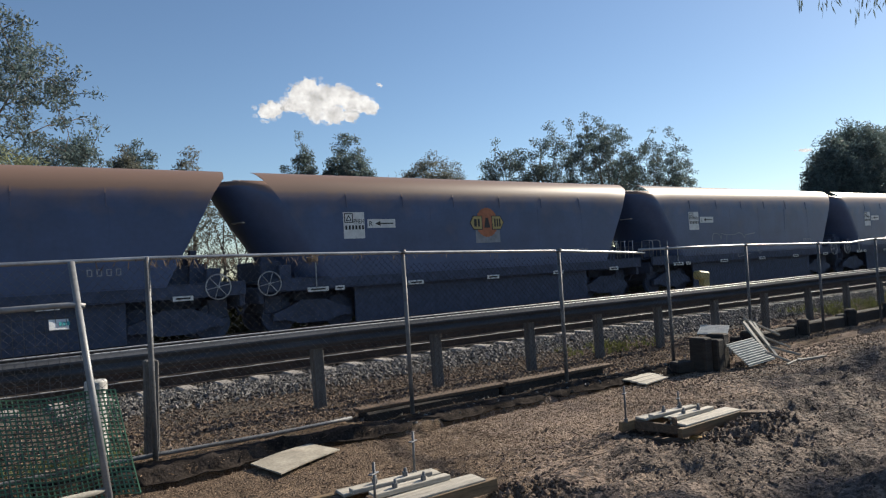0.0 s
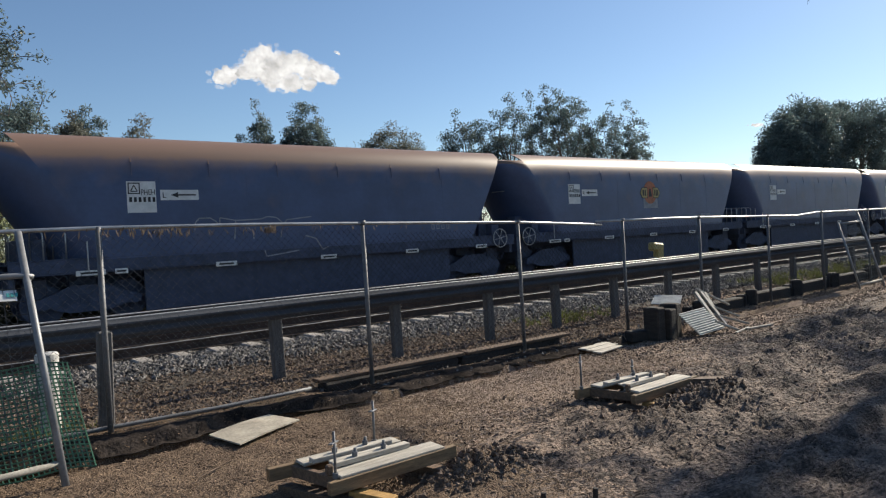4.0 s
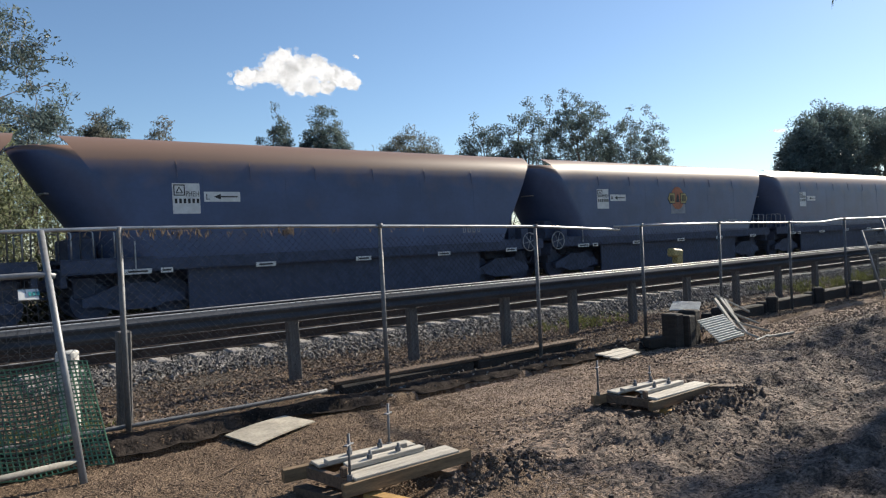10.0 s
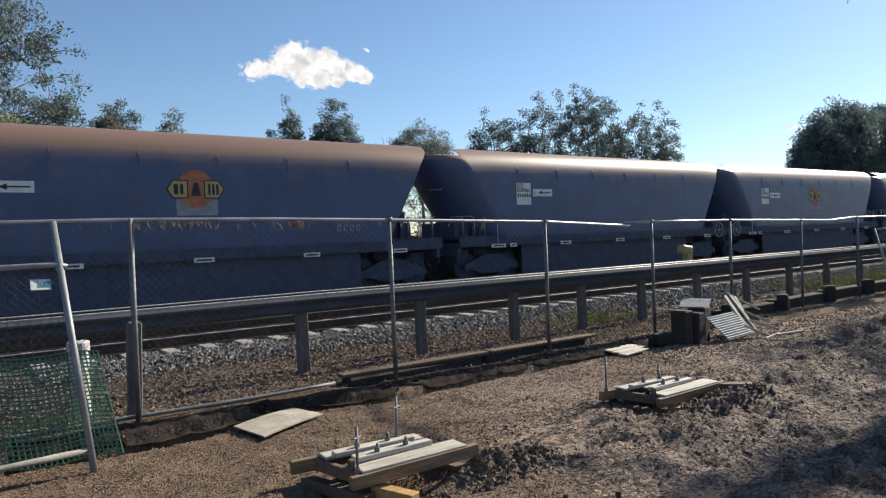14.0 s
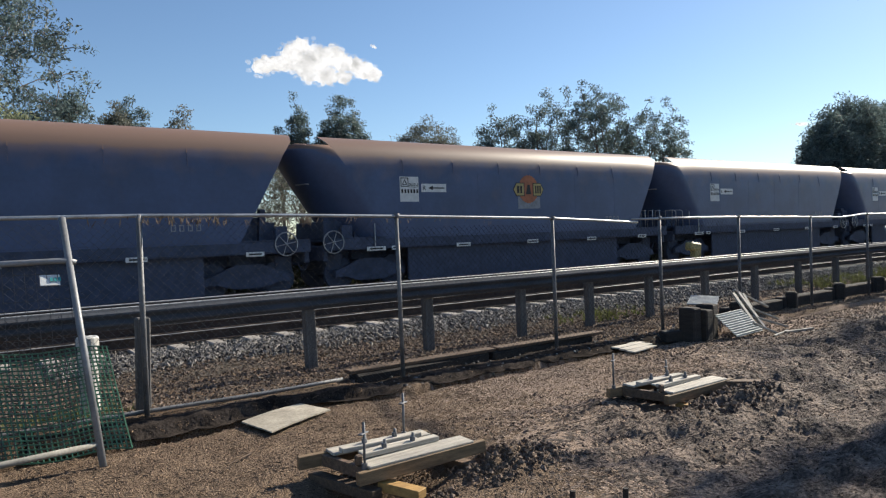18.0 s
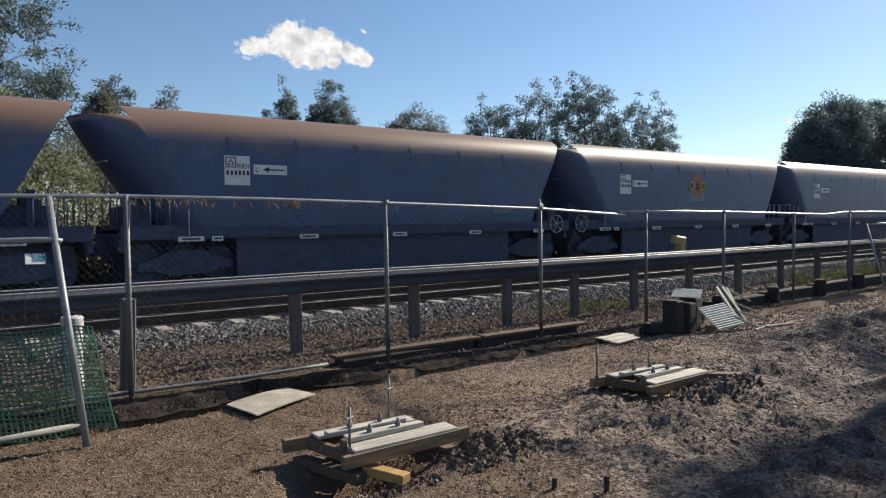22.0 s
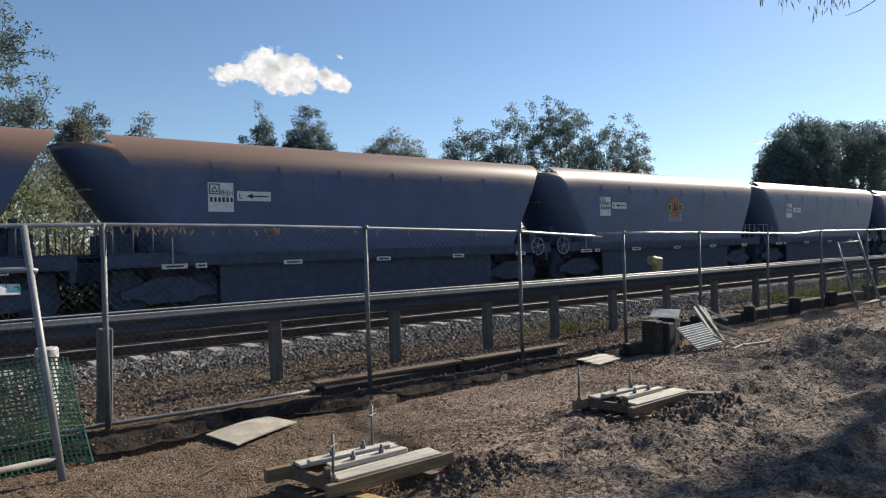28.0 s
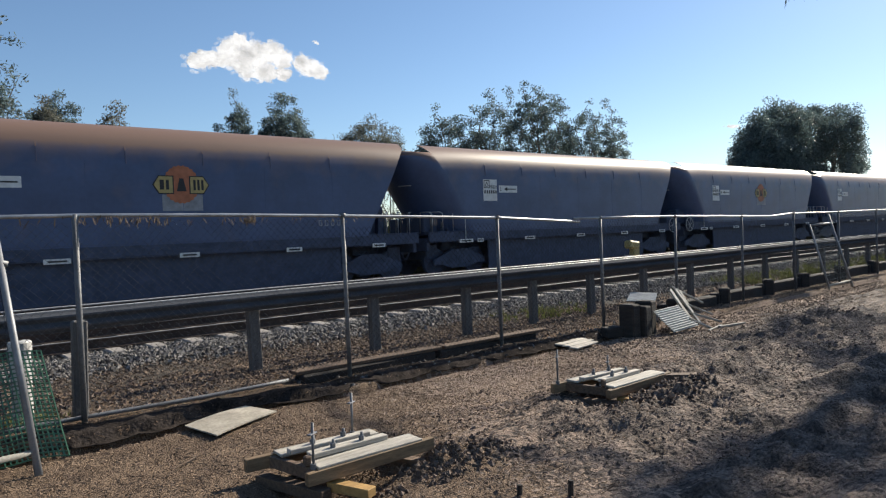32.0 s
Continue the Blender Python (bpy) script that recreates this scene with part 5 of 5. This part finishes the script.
tree(26.2, 32.2, 56, 15.0, "tree", "round dark green tree behind the train", seed=17, low=0.45, clumps=210, per=42, drop=0.36, gaps=-0.25, ragged=0.07)
tree(30.0, 33.2, 52, 11.3, "bare_tree", "bare leafless grey tree", seed=18, low=0.62, clumps=34, leaves=False)
tree(29.8, 36.8, 48, 11.7, "tree", "pale feathery tree behind the train", M_LEAF_PALE, seed=19, low=0.5, clumps=190, per=42, size=0.085, drop=0.22, gaps=-0.3, ragged=0.05)
tree(37.2, 45.4, 48, 13.5, "gum_tree", "dark green gum tree in a row", seed=20, low=0.45, clumps=140, per=38, drop=0.42, gaps=-0.02)
tree(43.2, 49.2, 47, 14.7, "gum_tree", "open-crowned dark gum tree in a row", seed=21, low=0.45, clumps=95, per=34, drop=0.32, gaps=0.0)
tree(45.6, 54.4, 44, 15.6, "gum_tree", "tallest dark gum tree in a row", seed=22, low=0.42, clumps=190, per=40, drop=0.30, gaps=-0.06)
tree(50.2, 59.6, 42, 14.2, "gum_tree", "dark gum tree at the end of a row", seed=23, low=0.45, clumps=130, per=36, drop=0.42, gaps=-0.02)
tree(53.5, 58.0, 40, 10.0, "tree", "low thin tree beside the row", seed=24, low=0.6, clumps=40, per=30, spread=0.3)
tree(56.6, 65.0, 28.2, 11.5, "gum_tree", "low dense gum tree at the edge of a stand", seed=25, low=0.25, clumps=260, per=60, spread=0.55, size=0.12, deep=0.22, gaps=-0.3, drop=0.34)
tree(59.5, 71.2, 28.6, 13.2, "gum_tree", "broad dense dark gum tree", seed=27, low=0.28, clumps=330, per=60, spread=0.55, size=0.12, deep=0.2, gaps=-0.25, drop=0.30)
tree(69.2, 82.2, 28.0, 14.2, "gum_tree", "tall open gum tree with hanging foliage", seed=26, low=0.32, clumps=260, per=56, spread=0.5, size=0.12, deep=0.2, gaps=-0.05, drop=0.32)
k = 0
for bx, by, bw, bh, thick in ((1.5, 27, 5.5, 5.2, 0.72), (5.2, 29, 3.6, 5.4, 0.5), (-4.0, 28, 5.5, 5.0, 1.0), (9.5, 29, 5.0, 5.6, 0.68), (14.5, 30, 5.5, 5.8, 0.68), (20.5, 28, 5.5, 5.2, 0.4), (26.0, 29, 6.0, 5.5, 0.4), (32.0, 28, 6.5, 5.2, 0.5), (39.0, 29, 7.0, 5.3, 0.5), (47.0, 28, 8.0, 5.0, 0.6), (56.0, 28, 9.0, 5.0, 0.8), (66.0, 27, 9.0, 4.6, 1.0)):
    k += 1
    tree(bx - bw * 0.7, bx + bw * 0.7, by, bh + 0.4, "bush", "scrubby sunlit bush beyond the tracks" if thick > 0.7 else "thin grey-green scrub beyond the tracks", M_LEAF_BUSH if thick > 0.7 else M_LEAF_PALE, seed=40 + k, low=0.05, clumps=int(230 * thick), per=56 if thick > 0.7 else 40, size=0.075 if thick > 0.7 else 0.055, spread=0.42, drop=0.2, gaps=-0.3)
ur = np.random.default_rng(3)
cs = [(ur.uniform(-12, 75), ur.uniform(21.4, 24.5), ur.uniform(0, 1.0) ** 1.3 * 1.7) for _ in range(9000)]
v, f = leaf_cloud(cs, 13, 0.30, 0.12, 9, 0.4)
ub = Build()
ub.v, ub.f = [tuple(q) for q in v], f
thing("undergrowth", "dark weeds and scrub beyond the tracks", "weeds", kind="stuff", data=ub.mesh("undergrowth", M_SCRUB))

# the tree that shades the mud, its crown beside the fence
shade_tree = thing("gum_tree", "gum tree with hanging twigs shading the mud", "tree")
wd, tips, hang, rr = Build(), [], [], random.Random(5)
limb = [Vector(p) for p in ((26.5, 4.0, -0.1), (26.2, 4.0, 3.0), (25.2, 3.9, 7.0), (23.2, 3.8, 9.6), (21.0, 3.7, 10.4), (19.0, 3.6, 10.2), (17.4, 3.6, 9.4))]
wd.tube(limb, [0.26, 0.22, 0.17, 0.12, 0.08, 0.05, 0.02], 10)
TO_SUN = Vector((math.cos(radians(SUN_EL)) * math.cos(radians(SUN_AZ)), math.cos(radians(SUN_EL)) * math.sin(radians(SUN_AZ)), math.sin(radians(SUN_EL))))
for i in range(520):
    gx_ = rr.uniform(3.6, 9.4)
    gy_ = rr.uniform(1.3, 2.6 + 0.07 * (gx_ - 3.6) + 0.15 * math.sin(gx_ * 2.3))
    if fbm(gx_ * 0.8, gy_ * 1.8, 1.6) < 0.10:
        continue
    if i >= 360:
        gx_, gy_ = rr.uniform(8.2, 13.5), rr.uniform(3.0, 4.9)
    q = Vector((gx_, gy_, 0)) + TO_SUN * rr.uniform(15.0, 19.0)
    s = limb[3].lerp(limb[6], min(1, max(0, (23.4 - q.x) / 6))) if q.x < 23.4 else limb[3]
    if i % 2 == 0:
        wd.tube([s, (s + q) / 2 + Vector((0, 0, 0.15)), q], [0.03, 0.02, 0.008], 5, False)
    tips.append(tuple(q))
wd.tube([limb[4], (19.6, 5.4, 10.3), (18.6, 6.9, 9.6), (18.2, 7.8, 9.1), (18.2, 8.7, 9.3)], [0.06, 0.05, 0.04, 0.03, 0.02], 7)
for p, n in (((17.0, 8.35, 7.55), 7), ((17.0, 7.8, 7.2), 8), ((17.0, 7.6, 7.35), 6), ((17.0, 7.1, 6.85), 9), ((17.0, 7.0, 7.1), 9), ((17.0, 6.75, 6.9), 8), ((17.0, 6.55, 6.95), 8), ((17.0, 6.4, 7.1), 8)):
    p = Vector(p)
    wd.tube([p + Vector((1.2, 0.3, 1.9)), p + Vector((0.5, 0.15, 1.1)), p], [0.014, 0.01, 0.004], 5, False)
    for k in range(n):
        q = p + Vector((0.1, 0.03, 0.2)) * rr.uniform(0, 2.0) + Vector((rr.gauss(0, 0.06), rr.gauss(0, 0.10), 0))
        l, d = rr.uniform(0.15, 0.30), Vector((rr.gauss(0, 0.2), rr.gauss(0, 0.25), -1)).normalized()
        e = Vector((rr.gauss(0, 1), rr.gauss(0, 1), 0)).normalized() * 0.017
        hang += [q, q + d * l * 0.4 + e, q + d * l, q + d * l * 0.4 - e]
wd.tube([(18.9, 6.4, 9.8), (18.4, 5.6, 8.3), (17.6, 5.75, 7.2), (17.0, 5.9, 6.78), (17.0, 6.2, 6.66), (17.0, 6.5, 6.62)], [0.03, 0.02, 0.014, 0.01, 0.008, 0.004], 5, False)
part("trunk", wd, M_BARK, shade_tree, smooth=True)
v, f = leaf_cloud(tips, 24, 0.22, 0.10, 5, 0.2, 1.6)
b = Build()
b.v, b.f = [tuple(q) for q in v], f
b.add(hang, [(4 * i, 4 * i + 1, 4 * i + 2, 4 * i + 3) for i in range(len(hang) // 4)])
part("crown", b, M_LEAF, shade_tree, "foliage of narrow hanging leaves")


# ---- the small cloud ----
M_CLOUD = bpy.data.materials.new("glowing_cloud")
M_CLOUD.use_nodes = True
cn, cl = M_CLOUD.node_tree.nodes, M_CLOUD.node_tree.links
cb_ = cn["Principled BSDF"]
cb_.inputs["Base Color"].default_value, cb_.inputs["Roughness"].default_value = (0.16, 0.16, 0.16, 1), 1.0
# the cloud glows by itself to stand for sunlight on it
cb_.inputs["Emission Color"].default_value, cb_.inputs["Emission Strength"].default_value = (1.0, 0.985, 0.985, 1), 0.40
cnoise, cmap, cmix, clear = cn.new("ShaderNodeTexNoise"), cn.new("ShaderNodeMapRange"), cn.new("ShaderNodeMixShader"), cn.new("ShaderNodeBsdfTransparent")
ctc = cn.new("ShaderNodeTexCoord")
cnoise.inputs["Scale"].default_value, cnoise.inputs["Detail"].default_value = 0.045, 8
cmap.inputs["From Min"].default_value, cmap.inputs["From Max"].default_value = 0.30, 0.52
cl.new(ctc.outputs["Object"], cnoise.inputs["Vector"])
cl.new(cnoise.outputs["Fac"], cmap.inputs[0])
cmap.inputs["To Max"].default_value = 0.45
# noise varies the glow, painting the cloud's soft grey shading
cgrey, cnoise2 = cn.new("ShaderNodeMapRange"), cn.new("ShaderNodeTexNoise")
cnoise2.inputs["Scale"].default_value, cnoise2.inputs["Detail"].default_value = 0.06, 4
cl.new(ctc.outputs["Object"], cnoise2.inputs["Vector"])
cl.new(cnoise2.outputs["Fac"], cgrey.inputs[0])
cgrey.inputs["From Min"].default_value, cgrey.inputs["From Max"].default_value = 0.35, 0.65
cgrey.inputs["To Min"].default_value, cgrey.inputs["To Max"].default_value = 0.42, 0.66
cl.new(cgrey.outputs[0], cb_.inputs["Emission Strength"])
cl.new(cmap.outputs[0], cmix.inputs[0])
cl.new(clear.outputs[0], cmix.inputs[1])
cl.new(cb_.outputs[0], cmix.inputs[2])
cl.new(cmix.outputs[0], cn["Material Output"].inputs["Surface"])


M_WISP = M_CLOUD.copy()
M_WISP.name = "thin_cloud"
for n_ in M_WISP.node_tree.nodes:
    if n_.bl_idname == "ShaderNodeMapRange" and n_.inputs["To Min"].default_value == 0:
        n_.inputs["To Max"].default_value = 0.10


def puff(b, c, r, seed):
    """One lumpy ball of the cloud."""
    bm = bmesh.new()
    bmesh.ops.create_icosphere(bm, subdivisions=2, radius=1)
    vs = []
    for v in bm.verts:
        k = 1 + 0.35 * noise.fractal(v.co * 1.7 + Vector((seed, 0, 0)), 0.9, 2.0, 4)
        vs.append(Vector(c) + Vector((v.co.x * r * k * 1.15, v.co.y * r * k, v.co.z * r * k * 0.85)))
    b.add(vs, [tuple(v.index for v in f.verts) for f in bm.faces])
    bm.free()


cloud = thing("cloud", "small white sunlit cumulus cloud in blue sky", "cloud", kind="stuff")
cr = random.Random(21)
LUMPS = {"main_mass": ((-56, -6, 16, 9), (-44, 8, 16, 14), (-30, 22, 13, 9), (-28, -6, 20, 14), (-8, 8, 24, 20), (8, -16, 18, 13), (18, 14, 22, 15), (34, 6, 16, 15), (36, -14, 11, 9), (-20, -20, 8, 9)),
         "right_lobe": ((-14, 4, 14, 11), (0, -2, 16, 12), (14, -6, 14, 9)),
         "left_tail": ((-14, -4, 14, 6), (0, 0, 14, 8)),
         "small_puff": ((0, 0, 15, 12), (8, 3, 10, 8))}
CLOUD_PARTS = {}
for key, lumps in LUMPS.items():
    body, wisps = Build(), Build()
    for cx_, cz_, rx_, rz_ in lumps:
        for i in range(int(rx_ * rz_ / 4)):
            a, k = cr.uniform(0, 6.3), cr.random() ** 0.5 * 0.86
            puff(body, (cx_ + rx_ * k * math.cos(a), cr.uniform(-8, 8), cz_ + rz_ * k * math.sin(a)), cr.uniform(2.0, 3.8) + 3.0 * (1 - k), cr.uniform(0, 900))
        for i in range(int((rx_ + rz_) / 0.8)):
            a, k = cr.uniform(0, 6.3), cr.uniform(0.9, 1.3)
            puff(wisps, (cx_ + rx_ * k * math.cos(a), cr.uniform(-8, 8), cz_ + rz_ * k * math.sin(a)), cr.uniform(1.2, 3.6), cr.uniform(0, 900))
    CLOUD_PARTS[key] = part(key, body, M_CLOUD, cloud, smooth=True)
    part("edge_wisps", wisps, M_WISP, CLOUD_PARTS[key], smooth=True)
fleck = Build()
for i in range(7):
    puff(fleck, (cr.uniform(-4, 4), 0, cr.uniform(-2, 2)), cr.uniform(1.0, 2.0), i)
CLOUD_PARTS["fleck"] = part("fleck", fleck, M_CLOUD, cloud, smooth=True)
streak = thing("cloud", "thin white streak of cloud low in the sky", "cloud", kind="stuff", m=pose(1789, 900, 252))
sb_ = Build()
for i in range(46):
    x = cr.gauss(0, 26)
    puff(sb_, (x, 0, 0.08 * x + cr.gauss(0, 1.6)), cr.uniform(1.5, 5) * (1.1 - min(1, abs(x) / 60)), 500 + i)
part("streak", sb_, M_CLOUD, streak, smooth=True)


def motions():
    times = (0.0, 2.0, 4.0, 6.0, 8.0, 10.0, 12.0, 14.0, 16.0, 18.0, 20.0, 22.0, 24.0, 26.0, 28.0, 30.0, 32.0)
    for k, ob in TRAIN:
        walk(ob, [(t, pose(train_x(t) + LENGTH * k + SLACK.get(k, 0.0), TRAIN_Y, RAIL_Z)) for t in times])
        # the wheels roll as the wagon goes
        for bogie in [c for c in ob.children if c.name.startswith("bogie")]:
            for wheel in [c for c in bogie.children if c.name.startswith("wheelset")]:
                at = wheel.matrix_basis.translation.copy()
                n = 272
                rows = []
                for i in range(n + 1):
                    t = 32.0 * i / n
                    rows.append((t, Matrix.Translation(at) @ Matrix.Rotation((train_x(t) - train_x(0.0)) / 0.46, 4, "Y")))
                walk(wheel, rows)
    # the cloud drifts, and its lobes draw apart and together
    walk(cloud, [(0.0, pose(449, 900, 251)), (32.0, pose(442, 900, 251))])
    for key, path in {"main_mass": ((0.0, 0.0, 0.0), (32.0, 0.0, 0.0)), "right_lobe": ((0.0, 54.0, 6.0), (22.0, 73.0, 0.0), (32.0, 80.0, 1.0)), "left_tail": ((0.0, -40.0, -4.0), (10.0, -50.0, -6.0), (22.0, -70.0, -6.0), (32.0, -72.0, -6.0)),
                      "small_puff": ((0.0, -90.0, -18.0), (22.0, -86.0, -11.0), (32.0, -86.0, -11.0)), "fleck": ((0.0, 88.0, 36.0), (22.0, 88.0, 36.0), (32.0, 92.0, 38.0))}.items():
        walk(CLOUD_PARTS[key], [(t, pose(x, 0, z)) for t, x, z in path])


motions()
